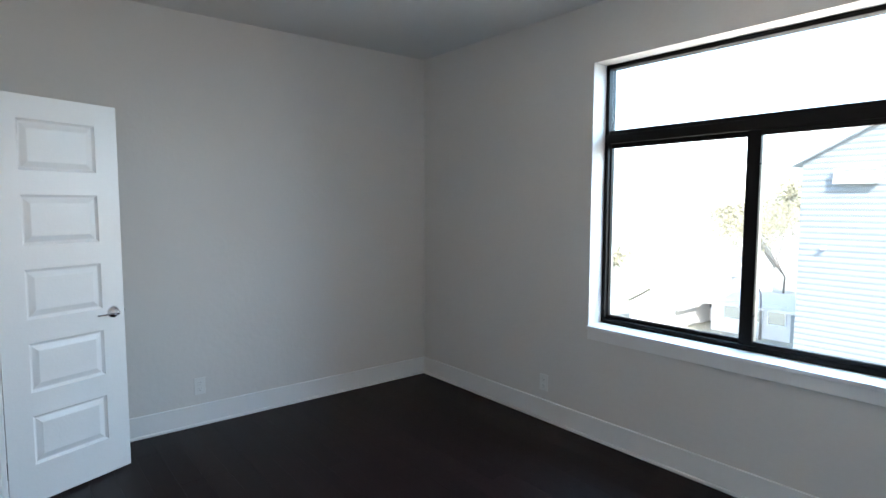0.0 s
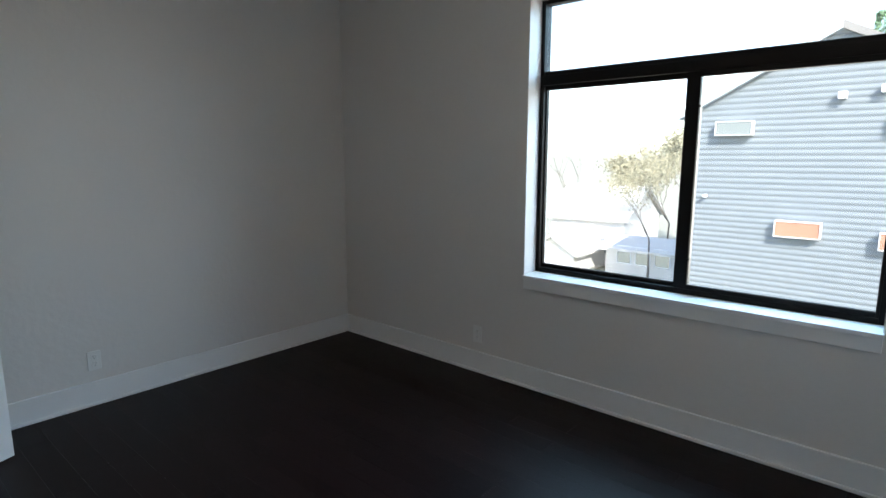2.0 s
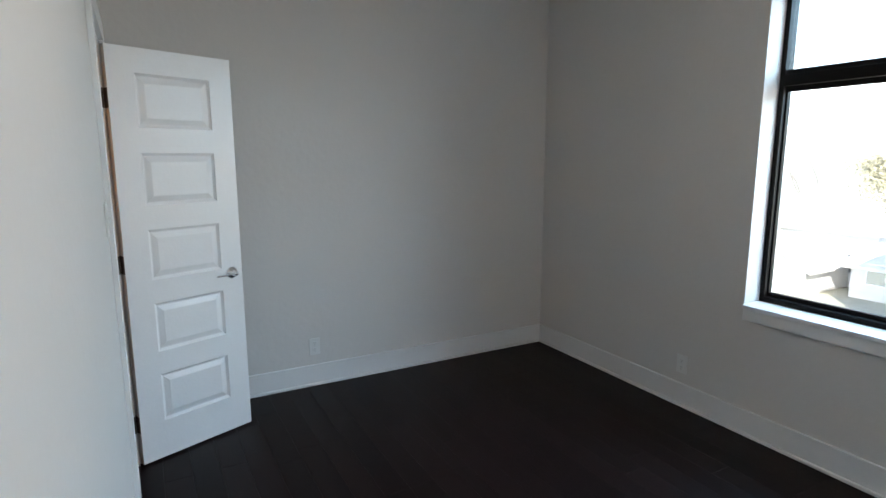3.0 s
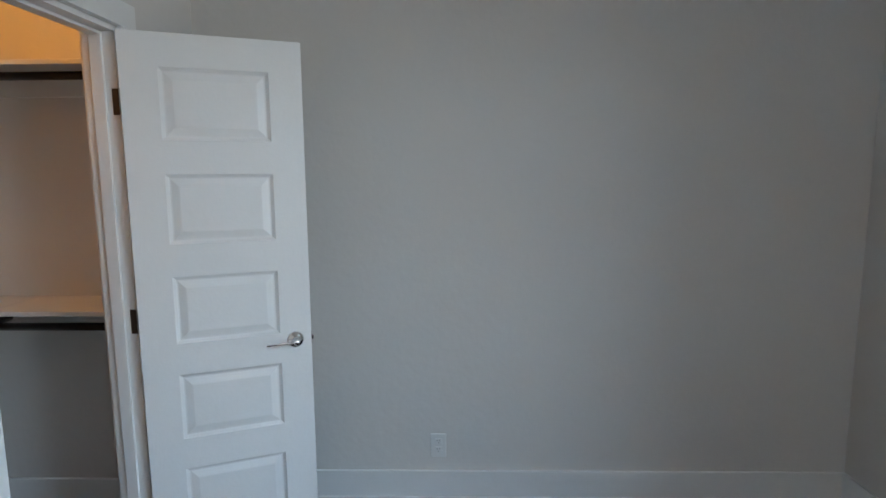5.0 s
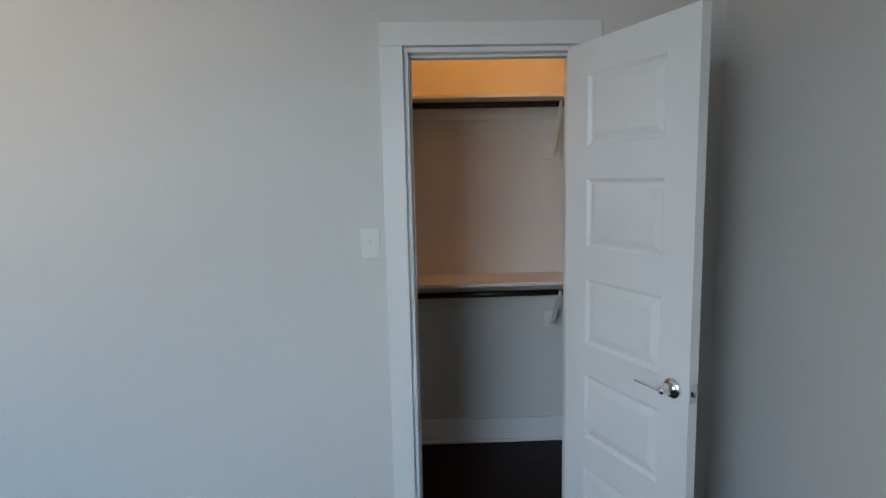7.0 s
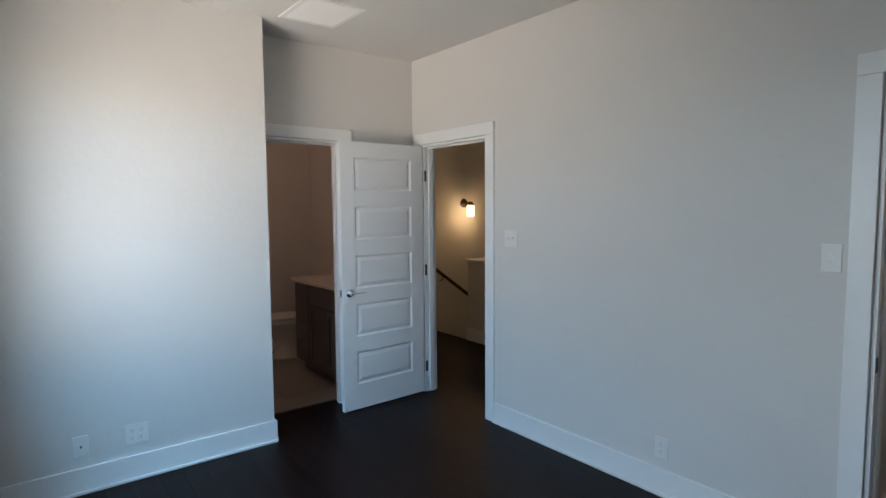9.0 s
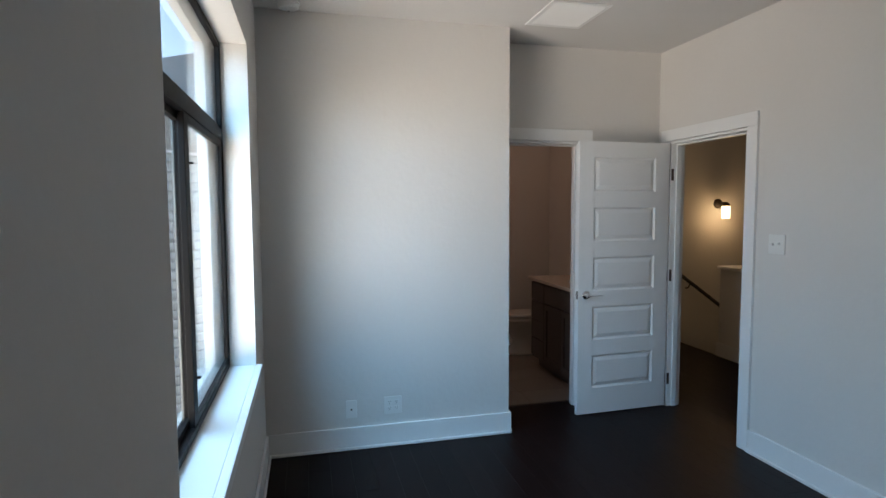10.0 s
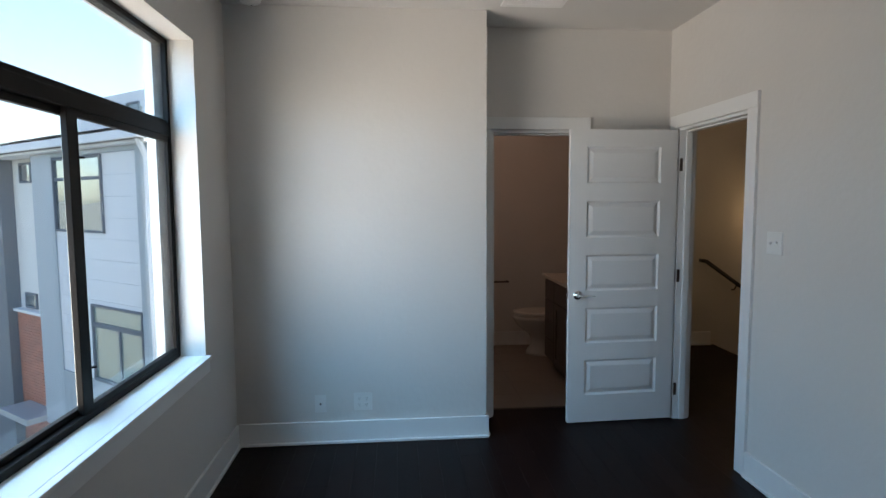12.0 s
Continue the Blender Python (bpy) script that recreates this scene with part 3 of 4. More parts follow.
sc = thing("wall_sconce", "lit bronze wall sconce with a frosted glass shade", "lamp", pose(6.20, -5.04, 1.595))
bm = bmesh.new()
lathe(bm, [(0.058, 0.0), (0.058, 0.012), (0.045, 0.022), (0.02, 0.028)], Matrix.Rotation(-math.pi / 2, 4, "Y"))
part("backplate", bm, NICKEL, sc, smooth=False)
bm = bmesh.new()
tube(bm, (-0.02, 0, 0), (-0.13, 0, 0.012), 0.010, segs=12)
part("arm", bm, NICKEL, sc)
bm = bmesh.new()
lathe(bm, [(0.045, -0.030), (0.040, -0.005), (0.026, 0.014), (0.012, 0.020)], Matrix.Translation((-0.14, 0, 0)))
part("socket_cup", bm, NICKEL, sc)
bm = bmesh.new()
lathe(bm, [(0.043, -0.175), (0.046, -0.150), (0.047, -0.06), (0.045, -0.031)], Matrix.Translation((-0.14, 0, 0)))
shade = part("shade", bm, FROST, sc, "glowing frosted glass cylinder", smooth=True)
shade.visible_shadow = False

# unseen fixture, added only to go with the extra hall lamp
hl = thing("unseen_hall_light", "added, unseen round white hall ceiling light", "lamp", pose(4.95, -3.75, H))
bm = bmesh.new()
lathe(bm, [(0.09, 0.0), (0.09, -0.02), (0.06, -0.035), (0.02, -0.05), (0.018, -0.075)])
part("base", bm, PLASTIC, hl, smooth=False)

# ---- bathroom ----
van = thing("vanity_cabinet", "dark painted bathroom vanity cabinet with drawers and doors", "cabinet")
VY, VX0, VX1 = -2.40, 4.54, 5.575
part("body", boxes((VX0, YS + 0.001, 0.10, VX1, VY - 0.022, 0.855), (VX0 + 0.005, YS + 0.001, 0.0, VX1 - 0.005, VY - 0.09, 0.10)), CABINET, van)
def front(name, x0, z0, x1, z1):
    f = part(name, boxes((x0, VY - 0.022, z0, x1, VY - 0.012, z1), (x0, VY - 0.012, z0, x0 + 0.05, VY, z1), (x1 - 0.05, VY - 0.012, z0, x1, VY, z1), (x0 + 0.05, VY - 0.012, z0, x1 - 0.05, VY, z0 + 0.05), (x0 + 0.05, VY - 0.012, z1 - 0.05, x1 - 0.05, VY, z1)), CABINET, van)
    return f
for i in range(4):
    part("drawer_front", boxes((5.275, VY - 0.0215, 0.125 + 0.181 * i, 5.562, VY, 0.125 + 0.181 * i + 0.172), bevel=0.003), CABINET, van)
front("cabinet_door", 4.56, 0.125, 4.906, 0.66)
front("cabinet_door", 4.914, 0.125, 5.262, 0.66)
part("false_front", boxes((4.56, VY - 0.0215, 0.675, 5.262, VY, 0.84), bevel=0.003), CABINET, van)
ct = thing("vanity_countertop", "pale stone vanity countertop with a sink", "countertop")
part("slab", boxes((VX0 - 0.02, YS + 0.001, 0.856, VX1 + 0.02, VY + 0.02, 0.886), bevel=0.003), QUARTZ, ct)
bm = bmesh.new()
lathe(bm, [(0.21, 0.0), (0.215, 0.006), (0.20, 0.007), (0.19, 0.002)], Matrix.Translation((4.98, -2.70, 0.886)) @ Matrix.Diagonal((1.1, 0.8, 1, 1)))
part("sink_rim", bm, PORCELAIN, ct, smooth=False)

toi = thing("toilet", "white two-piece toilet with its lid closed", "toilet", pose(6.04, -2.968, 0) @ Matrix.Diagonal((1, 1.1, 1.03, 1)))
bm = bmesh.new()
def oval(bm, rings):
    rr = []
    for cx, cy, rx, ry, z in rings:
        rr.append([bm.verts.new((cx + rx * math.cos(a), cy + ry * math.sin(a), z)) for a in (2 * math.pi * i / 28 for i in range(28))])
    for a, b in zip(rr, rr[1:]):
        for i in range(28):
            j = (i + 1) % 28
            bm.faces.new((a[i], a[j], b[j], b[i]))
    bm.faces.new(rr[0][::-1])
    bm.faces.new(rr[-1])
oval(bm, [(0, 0.36, 0.12, 0.22, 0.0), (0, 0.36, 0.115, 0.215, 0.03), (0, 0.34, 0.10, 0.18, 0.12), (0, 0.36, 0.11, 0.19, 0.20), (0, 0.42, 0.155, 0.235, 0.29), (0, 0.44, 0.185, 0.255, 0.36), (0, 0.44, 0.19, 0.26, 0.39)])
part("bowl", bm, PORCELAIN, toi, smooth=True)
bm = bmesh.new()
oval(bm, [(0, 0.44, 0.185, 0.255, 0.391), (0, 0.44, 0.19, 0.26, 0.397), (0, 0.44, 0.19, 0.26, 0.408)])
part("seat", bm, PORCELAIN, toi)
bm = bmesh.new()
oval(bm, [(0, 0.44, 0.186, 0.256, 0.413), (0, 0.44, 0.19, 0.26, 0.418), (0, 0.44, 0.186, 0.256, 0.43), (0, 0.44, 0.15, 0.22, 0.436)])
part("lid", bm, PORCELAIN, toi)
part("tank", boxes((-0.20, 0.01, 0.39, 0.20, 0.19, 0.73), bevel=0.02), PORCELAIN, toi)
part("tank_lid", boxes((-0.21, 0.003, 0.731, 0.21, 0.20, 0.765), bevel=0.01), PORCELAIN, toi)
bm = bmesh.new()
tube(bm, (-0.14, 0.19, 0.67), (-0.14, 0.21, 0.67), 0.012, segs=12)
box(bm, -0.15, 0.205, 0.663, -0.08, 0.213, 0.677)
part("flush_handle", bm, CHROME, toi)

tb = thing("towel_bar", "thin dark metal bar on the bathroom wall", "towel bar", pose(6.42, -2.12, 0.70))
bm = bmesh.new()
tube(bm, (-0.055, -0.10, 0), (-0.055, 0.45, 0), 0.008, segs=12)
part("bar", bm, ROD, tb)
for y in (-0.09, 0.44):
    bm = bmesh.new()
    tube(bm, (0, y, 0), (-0.06, y, 0), 0.011, segs=12)
    part("post", bm, ROD, tb)
structure("threshold", boxes((XB + 0.002, BY0 + 0.018, -0.013, 4.55, BY1 - 0.018, 0.004), bevel=0.002), WOOD_EDGE, "dark wooden threshold strip", "threshold")


# ---- outdoors ----
GZ = -6.4
structure("ground", boxes((-5000, -5000, GZ - 0.5, 5000, 5000, GZ)), GRASS, "dry lawn and yards", "ground")
structure("pavement", boxes((-6, 5.0, GZ, 40, 12.0, GZ + 0.03)), ASPHALT, "pale concrete driveway between the houses", "pavement")


def ribbed(bm, p0, along, up_len, out, length, pitch=0.19, depth=0.06, top=None):
    """Horizontal ribs on a wall from p0 along a level direction; out is the outward normal; top(s) gives the height over the foot at s."""
    p0, along, out = Vector(p0), Vector(along), Vector(out)
    n = int(up_len / pitch)
    cols = 25 if top else 1
    for c in range(cols):
        s0, s1 = length * c / cols, length * (c + 1) / cols
        lim = top((s0 + s1) / 2) if top else up_len
        prev = None
        for i in range(n):
            if i * pitch > lim:
                break
            for f, d in ((0.0, 0.0), (0.06, 1.0), (0.40, 1.05), (0.70, 1.0), (0.76, 0.0), (0.97, 0.0)):
                z = min((i + f) * pitch, lim)
                cur = [bm.verts.new(p0 + along * s + Vector((0, 0, z)) + out * (d * depth)) for s in (s0, s1)]
                if prev:
                    bm.faces.new((prev[0], prev[1], cur[1], cur[0]))
                prev = cur


def far_window(parent, m, w, h, frame_mat, pane_mat, bars=(), label="", deep=0.05, back=0.02, t=0.05):
    """Local x along the wall, z up, +y outward."""
    ob = part("window", boxes((0, -0.02, 0, w, 0.006, h)), pane_mat, parent, label)
    ob.matrix_basis = m
    part("frame", boxes((-t, -back, -t, 0, deep, h + t), (w, -back, -t, w + t, deep, h + t), (0, -back, -t, w, deep, 0), (0, -back, h, w, deep, h + t), bevel=0.005), frame_mat, ob)
    for b in bars:
        part("glazing_bar", boxes(b), frame_mat, ob)
    return ob


# gable-end house to the north
NY = 22.0
nb = thing("townhouse", "tall blue-grey townhouse with ribbed metal gable wall", "house")
NX0, NX1, EAVE, RIDGE_X, RIDGE = -4.45, 5.70, 3.16, 0.62, 5.90
def gable(s):
    x = NX0 + s
    return (EAVE + (RIDGE - EAVE) * min(1, (x - NX0) / (RIDGE_X - NX0)) if x < RIDGE_X else RIDGE - (RIDGE - EAVE) * (x - RIDGE_X) / (NX1 - RIDGE_X)) - GZ
def prism(bm, pts, y0, y1):
    a = [bm.verts.new((x, y0, z)) for x, z in pts]
    b = [bm.verts.new((x, y1, z)) for x, z in pts]
    bm.faces.new(a)
    bm.faces.new(b[::-1])
    for i in range(len(pts)):
        j = (i + 1) % len(pts)
        bm.faces.new((a[i], b[i], b[j], a[j]))
bm = bmesh.new()
prism(bm, [(NX0, GZ), (NX1, GZ), (NX1, EAVE), (RIDGE_X, RIDGE), (NX0, EAVE)], NY + 0.005, NY + 16)
part("wall", bm, GREY_PANEL, nb)
bm = bmesh.new()
slope_n = (RIDGE - EAVE) / (RIDGE_X - NX0)
n_rib = 54
for i in range(n_rib):
    for f0, d0, f1, d1 in ((0.0, 0.0, 0.12, 0.3), (0.12, 0.3, 0.30, 0.85), (0.30, 0.85, 0.46, 1.0), (0.46, 1.0, 0.64, 0.85), (0.64, 0.85, 0.86, 0.3), (0.86, 0.3, 1.0, 0.0)):
        q = []
        for f, d in ((f0, d0), (f1, d1)):
            z = GZ + (i + f) * 0.225
            xl = NX0 if z < EAVE else NX0 + (z - EAVE) / slope_n
            xr = NX1 if z < EAVE else NX1 - (z - EAVE) / ((RIDGE - EAVE) / (NX1 - RIDGE_X))
            if z > RIDGE - 0.05:
                break
            q.append((bm.verts.new((xl, NY - d * 0.030, z)), bm.verts.new((xr, NY - d * 0.030, z))))
        if len(q) == 2:
            bm.faces.new((q[0][0], q[0][1], q[1][1], q[1][0]))
part("siding", bm, BLUE_SIDING, nb, "blue-grey horizontally ribbed metal siding")
for sx in (0, 1):
    bm = bmesh.new()
    x0, x1 = (NX0 - 0.35, RIDGE_X) if sx == 0 else (RIDGE_X, NX1 + 0.35)
    za, zb = (EAVE - 0.35 * slope_n, RIDGE) if sx == 0 else (RIDGE, EAVE - 0.15)
    prism(bm, [(x0, za), (x1, zb), (x1, zb + 0.28), (x0, za + 0.28)], NY - 0.30, NY + 16.2)
    part("roof", bm, GREY_PANEL if sx == 0 else SHINGLE, nb, "grey pitched roof with a deep rake board")
K = (NY + 2.835) / 16.835
def on_n(x, z):
    return 3.72 + (x - 3.72) * K, 1.46 + (z - 1.46) * K
for x0, z1, x1, z0, mat, lab in ((-3.26, 2.79, -1.97, 2.30, DARK_GLASS, "narrow high window reflecting the sky"), (-0.85, -1.03, 0.61, -1.59, BLIND, "narrow window with a closed tan blind"),
                                 (2.42, 2.90, 3.75, 2.40, DARK_GLASS, "narrow high window reflecting the sky"), (2.40, -1.23, 3.86, -1.79, BLIND, "narrow window with a closed tan blind")):
    far_window(nb, pose(x1, NY - 0.36, z0, 0, 0, 180), x1 - x0, z1 - z0, WHITE_PANEL, mat, label=lab, deep=0.05, back=0.34, t=0.03)
for xa, za, s in ((1.76, 2.91, 0.26), (2.58, 3.01, 0.26), (-1.2, 0.35, 0.12)):
    x, z = on_n(xa, za)
    part("wall_lamp", boxes((x - s / 2, NY - 0.36, z - s / 2, x + s / 2, NY - 0.03, z + s / 2), bevel=0.02), WHITE_PANEL, nb, "small white box lamp on the siding")

# townhouse to the north-east: local y runs along its front, local x into the house
ne = thing("townhouse", "three-storey townhouse with panelled bay and brick base", "house", pose(10.94, 3.30, 0, 0, 0, -37))
part("wall", boxes((0.05, 0.04, -3.50, 8, 4.82, 2.65)), GREY_PANEL, ne)
bm = bmesh.new()
ribbed(bm, (0.15, 0.035, -3.40), (1, 0, 0), 6.3, (0, -1, 0), 7.8)
part("siding", bm, GREY_SIDING, ne, "pale ribbed metal siding on the side wall")
part("corner_board", boxes((-0.02, -0.03, -3.40, 0.15, 0.035, 2.65), bevel=0.005), GREY_PANEL, ne)
part("bay_surround", boxes((0, 0.036, -3.50, 0.05, 0.58, 2.65), (0, 3.86, -3.50, 0.05, 4.82, 2.65), (0, 0.58, -3.50, 0.05, 3.86, -2.10), (0, 0.58, 2.56, 0.05, 3.86, 2.65), bevel=0.003), GREY_PANEL, ne, "blue-grey panel surround of the bay")
for i in range(11):
    z0 = -2.095 + 0.4226 * i
    part("panel_board", boxes((0.03, 0.583, z0 + 0.004, 0.049, 3.857, z0 + 0.418)), WHITE_PANEL, ne)
far_window(ne, pose(0.03, 1.86, 1.03, 0, 0, 90), 1.90, 1.46, DARK_PANEL, SKY_GLASS, [(0.0, -0.01, 1.02, 1.90, 0.03, 1.09), (0.90, -0.01, 0.0, 0.97, 0.03, 1.02)], "wide dark-framed upper window with a transom")
far_window(ne, pose(0.03, 0.63, -2.02, 0, 0, 90), 1.80, 1.48, DARK_PANEL, GREEN_GLASS, [(0.0, -0.01, 1.06, 1.80, 0.03, 1.16), (0.78, -0.01, 0.0, 0.85, 0.03, 1.06)], "dark-framed lower window with a transom")
def brick_course(y0, y1, z, row):
    """Bricks of one course as (y, length), in running bond."""
    y, out = y0 - (0.1075 if row % 2 else 0.0), []
    while y < y1 - 0.02:
        a, b = max(y, y0), min(y + 0.203, y1)
        if b - a > 0.03:
            out.append((a, b - a))
        y += 0.215
    return out


base_core = part("brick_base", boxes((0.362, 0.3, GZ, 0.6, 4.82, -3.505)), MORTAR, ne, "red brick ground-floor wall")
bm = bmesh.new()
for row in range(20):
    z = -3.52 - 0.0745 * (row + 1)
    for y, w in brick_course(0.9, 4.82, z, row):
        box(bm, 0.35, y, z, 0.364, y + w, z + 0.062)
base_bricks = part("bricks", bm, BRICK, base_core)
tagged(base_bricks, kind="stuff")
part("recessed_wall", boxes((0.35, 4.825, -1.02, 8, 6.72, 2.65)), STUCCO, ne, "cream recessed wall")
pier_core = part("brick_pier", boxes((0.262, 4.825, GZ, 8, 6.72, -1.092)), MORTAR, ne, "red brick wall with a stone cap")
brick_meshes = {}
for row in range(30):
    z = -1.095 - 0.0745 * (row + 1)
    for y, w in brick_course(4.83, 6.71, z, row):
        key = round(w, 3)
        if key not in brick_meshes:
            brick_meshes[key] = to_mesh("brick", boxes((0, 0, 0, 0.014, w, 0.062)), BRICK)
        br = new("brick", brick_meshes[key])
        br.parent = pier_core
        br.location = (0.250, y, z)
bm = bmesh.new()
for row in range(30, 66):
    z = -1.095 - 0.0745 * (row + 1)
    for y, w in brick_course(4.83, 6.71, z, row):
        box(bm, 0.250, y, z, 0.264, y + w, z + 0.062)
tagged(part("bricks", bm, BRICK, pier_core), kind="stuff")
part("pier_cap", boxes((0.16, 4.825, -1.09, 8, 6.72, -1.02), bevel=0.01), WHITE_PANEL, ne)
part("awning", boxes((-0.42, 4.80, -3.46, 0.25, 6.30, -3.32), bevel=0.01), GREY_SIDING, ne, "flat metal entrance awning")
far_window(ne, pose(0.35, 5.70, 2.13, 0, 0, 90), 0.52, 0.38, DARK_PANEL, SKY_GLASS, label="small square window")
far_window(ne, pose(0.35, 5.82, -0.94, 0, 0, 90), 0.50, 0.28, DARK_PANEL, SKY_GLASS, label="small low window")
far_window(ne, pose(0.35, 3.3, GZ + 0.1, 0, 0, 90), 0.9, 2.4, DARK_PANEL, DARK_GLASS, label="dark-framed entrance door light")
part("side_wing", boxes((0.05, 6.725, GZ, 8, 14, 2.65)), DARK_PANEL, ne, "slate-blue panelled wing")
part("gutter", boxes((-0.34, -0.12, 2.71, -0.20, 14, 2.87), bevel=0.01), WHITE_PANEL, ne, "white gutter along the eave")
part("soffit", boxes((-0.20, -0.10, 2.655, 8, 14, 2.70)), WHITE_PANEL, ne)
bm = bmesh.new()
tube(bm, (-0.24, 0.06, 2.72), (-0.08, 0.06, 2.40), 0.05, segs=12)
tube(bm, (-0.08, 0.06, 2.42), (-0.08, 0.06, GZ + 0.05), 0.05, segs=12)
part("downspout", bm, WHITE_PANEL, ne, "white round downspout on the corner")
bm = bmesh.new()
for i in range(16):
    xa, xb = -0.32 + i * 0.27, -0.32 + (i + 1) * 0.27
    za, zb = 2.845 + i * 0.075, 2.845 + (i + 1) * 0.075
    y = -0.10 - (0.15 if i % 2 else 0)
    while y < 14:
        w = 0.30 + 0.06 * random.random()
        ya, yb = max(y, -0.10), min(y + w - 0.01, 14)
        if yb > ya:
            lift = 0.012 + 0.012 * random.random()
            bm.faces.new([bm.verts.new(p) for p in ((xa, ya, za + lift), (xa, yb, za + lift), (xb + 0.03, yb, zb + 0.01), (xb + 0.03, ya, zb + 0.01))])
        y += w
tagged(part("shingles", bm, SHINGLE, ne, "grey asphalt roof shingles"), kind="stuff")
bm = bmesh.new()
a = [bm.verts.new(p) for p in ((-0.3, -0.09, 2.84), (-0.3, 14, 2.84), (4.1, 14, 4.04), (4.1, -0.09, 4.04), (4.1, -0.09, 2.70), (4.1, 14, 2.70), (-0.3, 14, 2.70), (-0.3, -0.09, 2.70))]
for f in ((0, 1, 2, 3), (0, 3, 4, 7), (1, 6, 5, 2), (7, 4, 5, 6), (3, 2, 5, 4), (0, 7, 6, 1)):
    bm.faces.new([a[i] for i in f])
part("roof", bm, SHINGLE, ne)
part("roof_stair_house", boxes((4.11, -0.05, 2.7, 8, 3.6, 5.35)), GREY_SIDING, ne, "pale rooftop stair enclosure")
part("dormer", boxes((3.2, 5.4, 3.0, 8, 9.5, 4.75)), WHITE_PANEL, ne, "white rooftop dormer")
far_window(ne, pose(3.2, 6.0, 3.90, 0, 0, 90), 0.55, 0.5, DARK_PANEL, DARK_GLASS, label="small dormer window")
for y, h in ((0.35, 0.75), (2.25, 0.0), (2.75, 0.35)):
    bm = bmesh.new()
    tube(bm, (1.4, y, 3.2), (1.4, y, 3.4 + h), 0.03, segs=10)
    part("vent_pipe", bm, ALU, ne)


# houses and trees beyond the yard
def cottage(label, x0, x1, y0, y1, zw, zr, ridge_along_x=True):
    ob = thing("cottage", label, "house")
    part("wall", boxes((x0, y0, GZ, x1, y1, zw)), HOUSE_PAINT, ob)
    o = 0.4
    for s in (0, 1):
        bm = bmesh.new()
        if ridge_along_x:
            ym = (y0 + y1) / 2
            e, r = ((y0 - o, ym) if s == 0 else (y1 + o, ym))
            v = [(x0 - o, e, zw - 0.1), (x1 + o, e, zw - 0.1), (x1 + o, r, zr), (x0 - o, r, zr)]
        else:
            xm = (x0 + x1) / 2
            e, r = ((x0 - o, xm) if s == 0 else (x1 + o, xm))
            v = [(e, y0 - o, zw - 0.1), (e, y1 + o, zw - 0.1), (r, y1 + o, zr), (r, y0 - o, zr)]
        lo = [bm.verts.new(p) for p in v]
        hi = [bm.verts.new((p[0], p[1], p[2] + 0.16)) for p in v]
        bm.faces.new(lo)
        bm.faces.new(hi[::-1])
        for i in range(4):
            j = (i + 1) % 4
            bm.faces.new((lo[i], lo[j], hi[j], hi[i]))
        part("roof", bm, ROOF_PALE, ob)
    for side in (0, 1):
        bm = bmesh.new()
        if ridge_along_x:
            x = (x0, x1)[side]
            tri = ((x, y0, zw), (x, y1, zw), (x, (y0 + y1) / 2, zr - 0.05))
            off = Vector((0.1 if side == 0 else -0.1, 0, 0))
        else:
            y = (y0, y1)[side]
            tri = ((x0, y, zw), (x1, y, zw), ((x0 + x1) / 2, y, zr - 0.05))
            off = Vector((0, 0.1 if side == 0 else -0.1, 0))
        a = [bm.verts.new(p) for p in tri]
        b = [bm.verts.new(Vector(p) + off) for p in tri]
        bm.faces.new(a)
        bm.faces.new(b[::-1])
        for q in range(3):
            r = (q + 1) % 3
            bm.faces.new((a[q], b[q], b[r], a[r]))
        part("gable", bm, HOUSE_PAINT, ob)
    for i in range(3 if ridge_along_x else 0):
        x = x0 + (x1 - x0) * (0.18 + 0.28 * i)
        far_window(ob, pose(x + 0.9, y0 - 0.01, GZ + 0.9, 0, 0, 180), 0.9, 1.1, WHITE_PANEL, SKY_GLASS)
    return ob


cottage("pale single-storey cottage with a low roof", -18.2, -12.4, 34.5, 41.0, -3.05, -0.85)
cottage("small pale cottage with a front gable", -17.0, -13.8, 30.0, 35.5, -5.0, -3.9, False)
cottage("low pale shed behind the yard", -12.5, -8.0, 32.0, 35.0, -4.6, -4.0)


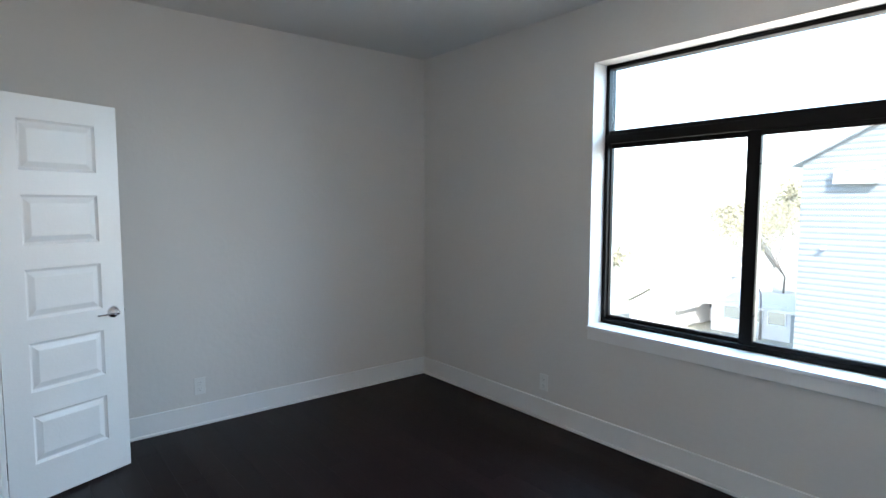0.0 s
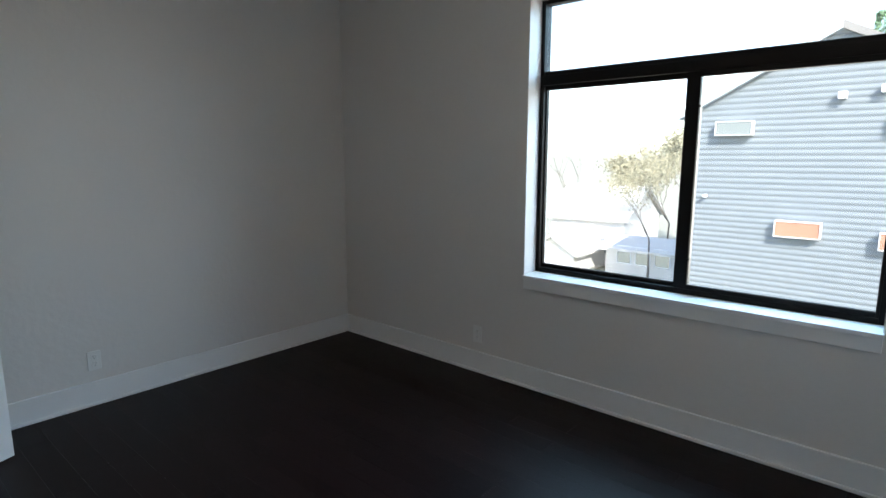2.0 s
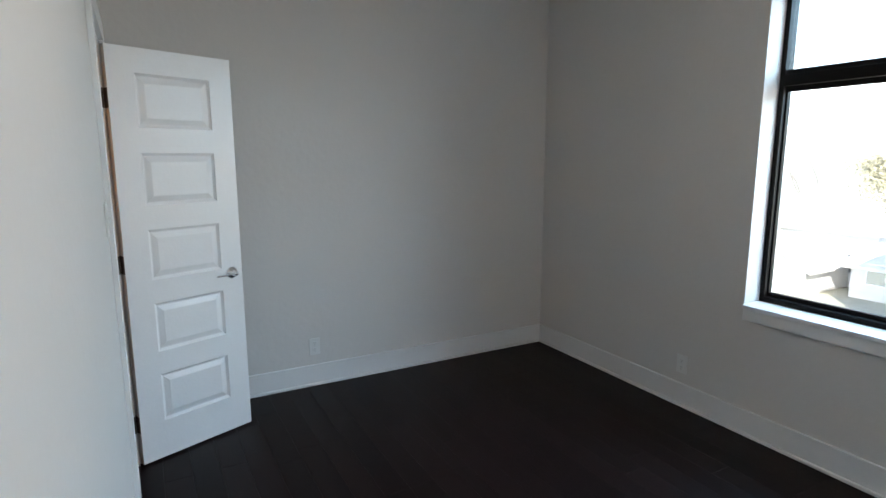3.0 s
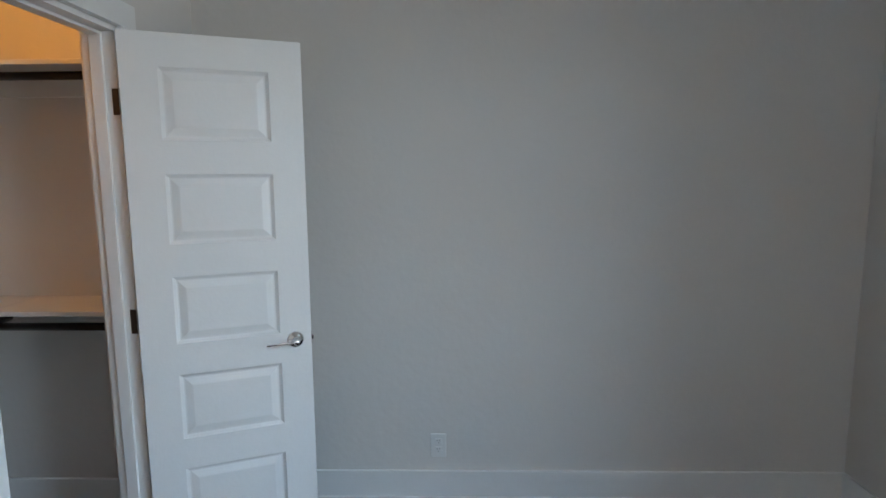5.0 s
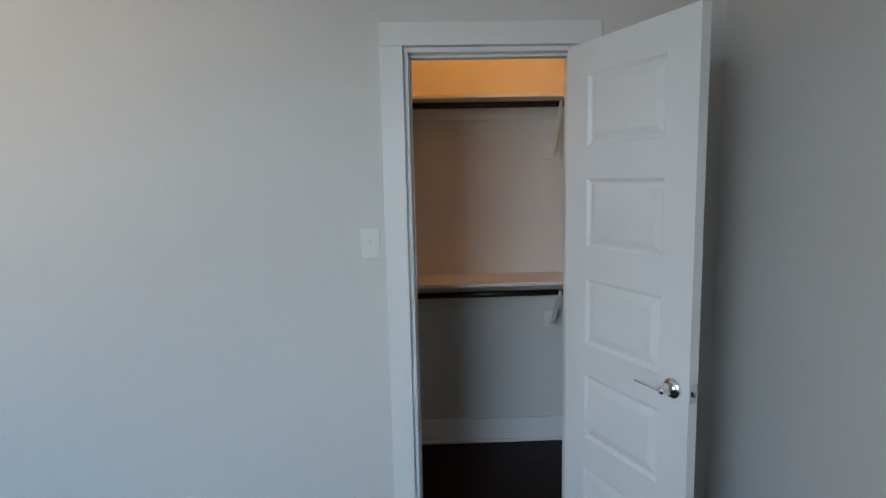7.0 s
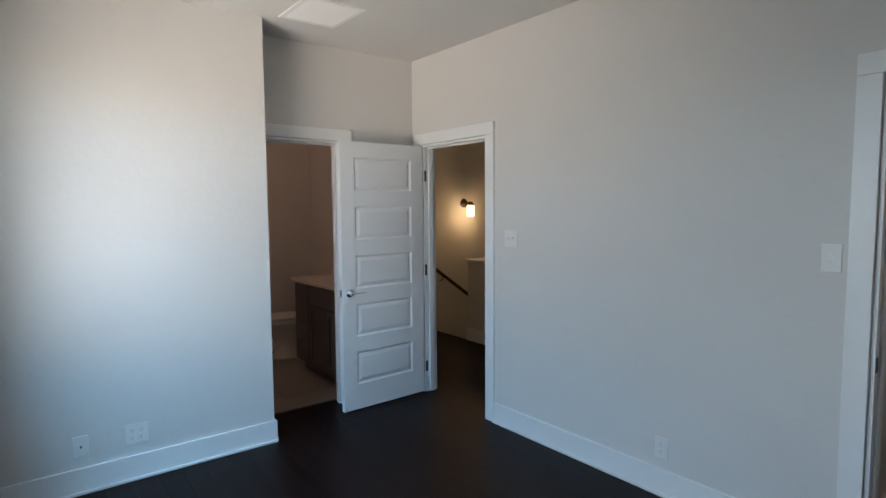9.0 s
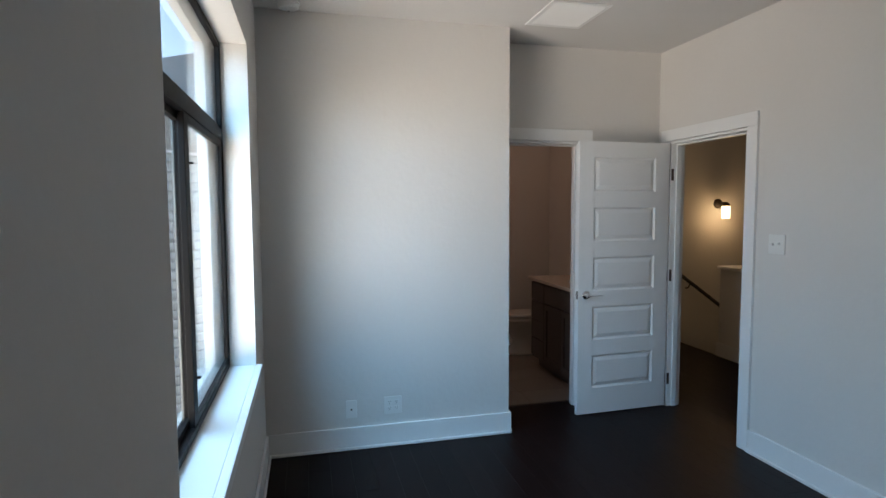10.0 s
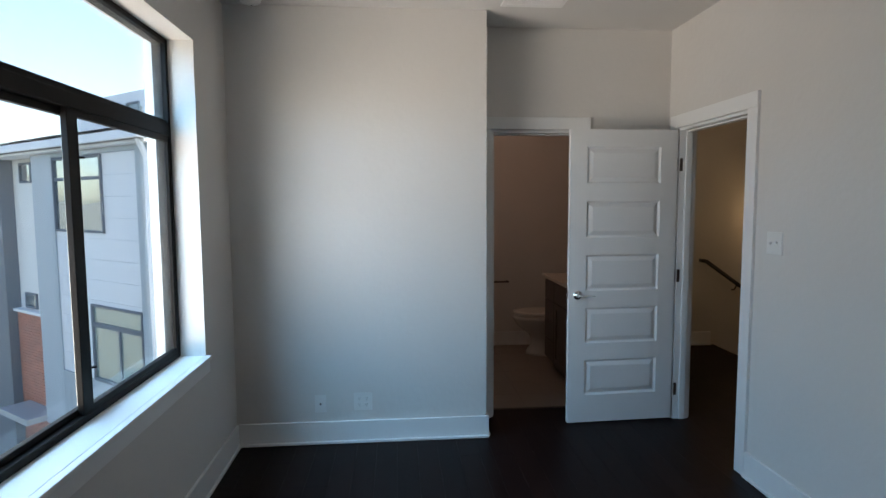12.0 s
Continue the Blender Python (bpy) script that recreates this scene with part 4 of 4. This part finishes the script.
def tree(label, x, y, height, spread, leaf_mat, leaves, leaf_size, seed, z0=GZ, thick=0.015):
    rng = random.Random(seed)
    ob = thing("tree", label, "tree", pose(x, y, z0))
    bm = bmesh.new()
    tips = []
    def limb(p, d, length, r, depth):
        segs = 3
        for k in range(segs):
            q = p + d * (length / segs)
            tube(bm, p, q, r, r * 0.8, segs=7)
            p, r = q, r * 0.8
            d = (d + Vector((rng.uniform(-0.18, 0.18), rng.uniform(-0.18, 0.18), rng.uniform(-0.05, 0.12)))).normalized()
            if depth <= 2:
                tips.append(p.copy())
        if depth == 0:
            return
        for k in range(3):
            a = rng.uniform(0, 2 * math.pi)
            side = Vector((math.cos(a), math.sin(a), rng.uniform(0.1, 0.7))) * spread
            limb(p, (d * 0.7 + side * 0.7).normalized(), length * rng.uniform(0.6, 0.8), r * 0.75, depth - 1)
    limb(Vector((0, 0, 0)), Vector((0, 0, 1)), height * 0.34, height * thick, 4)
    part("trunk", bm, BARK, ob)
    verts, faces = [], []
    for i in range(leaves):
        c = rng.choice(tips) + Vector((rng.gauss(0, 0.35), rng.gauss(0, 0.35), rng.gauss(0, 0.3)))
        u = Vector((rng.uniform(-1, 1), rng.uniform(-1, 1), rng.uniform(-1, 1))).normalized()
        w = u.orthogonal().normalized()
        s = leaf_size * rng.uniform(0.5, 1.2)
        n = len(verts)
        verts += [c - u * s, c + w * s * 0.5, c + u * s, c - w * s * 0.5]
        faces.append((n, n + 1, n + 2, n + 3))
    me = bpy.data.meshes.new("crown")
    me.from_pydata([tuple(v) for v in verts], [], faces)
    me.materials.append(leaf_mat)
    cr = new("crown", me)
    cr.parent = ob
    return ob


tree("sparse spring tree with pale yellow-green leaves", -11.0, 44.0, 11.5, 0.9, LEAF, 2400, 0.16, 3)
tree("sparse spring tree with pale yellow-green leaves", -14.8, 47.0, 9.0, 1.0, LEAF, 2600, 0.16, 5)
tree("nearly bare tree with thin grey limbs", -9.4, 31.5, 8.0, 0.9, LEAF, 2600, 0.07, 8, thick=0.011)
tree("nearly bare tree with thin grey limbs", -10.2, 37.0, 9.5, 0.9, LEAF, 2800, 0.08, 9, thick=0.011)
tree("sparse spring tree with pale yellow-green leaves", -19.5, 52.0, 9.5, 1.0, LEAF, 2000, 0.15, 6)
tree("leafy shrub-like tree beside the cottage", -20.5, 33.0, 5.0, 1.1, LEAF, 2600, 0.14, 12)
tree("distant bare tree against the sky", -22.5, 46.0, 10.5, 0.7, LEAF, 250, 0.10, 21)

hedge = thing("roof_hedge", "clipped pale green hedge on the townhouse's roof terrace", "hedge", pose(1.30, 24.6, 5.2))
rg = random.Random(31)
verts, faces = [], []
for i in range(3800):
    c = Vector((rg.uniform(0, 0.95), rg.uniform(0, 0.8), rg.uniform(0, 1.62)))
    k = rg.randrange(4)
    if k < 3:
        c[k] = ((0.0, 0.95)[rg.random() < 0.5], 0.0, 1.62)[k] + rg.gauss(0, 0.03)
    u = Vector((rg.uniform(-1, 1), rg.uniform(-1, 1), rg.uniform(-1, 1))).normalized()
    w = u.orthogonal().normalized()
    q = rg.uniform(0.03, 0.07)
    n = len(verts)
    verts += [c - u * q, c + w * q * 0.6, c + u * q, c - w * q * 0.6]
    faces.append((n, n + 1, n + 2, n + 3))
me = bpy.data.meshes.new("leaves")
me.from_pydata([tuple(v) for v in verts], [], faces)
me.materials.append(HEDGE)
hedge_leaves = new("leaves", me)
hedge_leaves.parent = hedge
part("planter", boxes((0.02, 0.02, -0.6, 0.93, 0.78, 0.12), bevel=0.02), DARK_PANEL, hedge)
screen = thing("roof_screen", "slatted grey-green privacy screen on the roof terrace", "screen", pose(2.30, 24.7, 5.0))
for i in range(14):
    part("slat", boxes((i * 0.11, 0.0, 0.0, i * 0.11 + 0.06, 0.03, 1.68), bevel=0.004), SCREEN, screen)
for z in (0.4, 1.15):
    part("rail", boxes((0, 0.031, z, 1.5, 0.07, z + 0.09), bevel=0.004), DARK_PANEL, screen)

# ---- bathroom tiles and floor planks, piece by piece ----
floor_b = structure("bathroom_floor", boxes((4.55, YS, -0.013, 6.62, -1.0, -0.004)), GROUT, "grey tiled bathroom floor", "floor")
tile_me = None
for i in range(7):
    for j in range(4):
        x0, y0 = 4.553 + i * 0.304, YS + 0.003 + j * 0.49
        if x0 + 0.30 > 6.72:
            continue
        if tile_me is None:
            tile_me = to_mesh("tile", boxes((0, 0, -0.006, 0.30, 0.486, 0.0), bevel=0.0012), TILE)
        t = new("tile", tile_me)
        t.parent = floor_b
        t.location = (x0, y0, 0)

floor_ob = bpy.data.objects["floor"]
PW = 0.127
plank_meshes = {}
def plank(x0, x1, y0, w):
    L = round(x1 - x0, 2)
    key = (L, round(w, 3))
    if key not in plank_meshes:
        bm = bmesh.new()
        box(bm, 0.0002, 0.0002, -0.014, L - 0.0002, w - 0.0002, 0.0)
        top = [e for e in bm.edges if all(v.co.z > -0.001 for v in e.verts)]
        bmesh.ops.bevel(bm, geom=top, offset=0.0007, segments=1, affect="EDGES")
        plank_meshes[key] = to_mesh("plank", bm, WOOD)
    ob = new("plank", plank_meshes[key])
    ob.parent = floor_ob
    ob.location = (x0, y0, 0)


rng = random.Random(4)
def plank_field(xa, xb, ya, yb):
    y = yb
    while y > ya + 0.01:
        w = min(PW, y - ya)
        x = xa
        first = True
        while x < xb - 0.01:
            L = rng.choice((0.6, 0.9, 1.2, 1.2, 1.5)) if not first else rng.choice((0.3, 0.5, 0.8, 1.1, 1.4))
            first = False
            if xb - (x + L) < 0.25:
                L = xb - x
            plank(x, x + L, y - w, w)
            x += L
        y -= w


plank_field(0.0, XE, YC, 0.0)
plank_field(0.0, XR, YS, YC)
plank_field(CX0 + 0.018, CX1 - 0.018, YS2, YS)
plank_field(EX0 + 0.018, EX1 - 0.018, YS2, YS)
plank_field(0.085, 1.285, -4.0, YS2)
plank_field(2.5, 6.20, -4.44, YS2)
plank_field(XR, XB + 0.002, BY0 + 0.018, BY1 - 0.018)
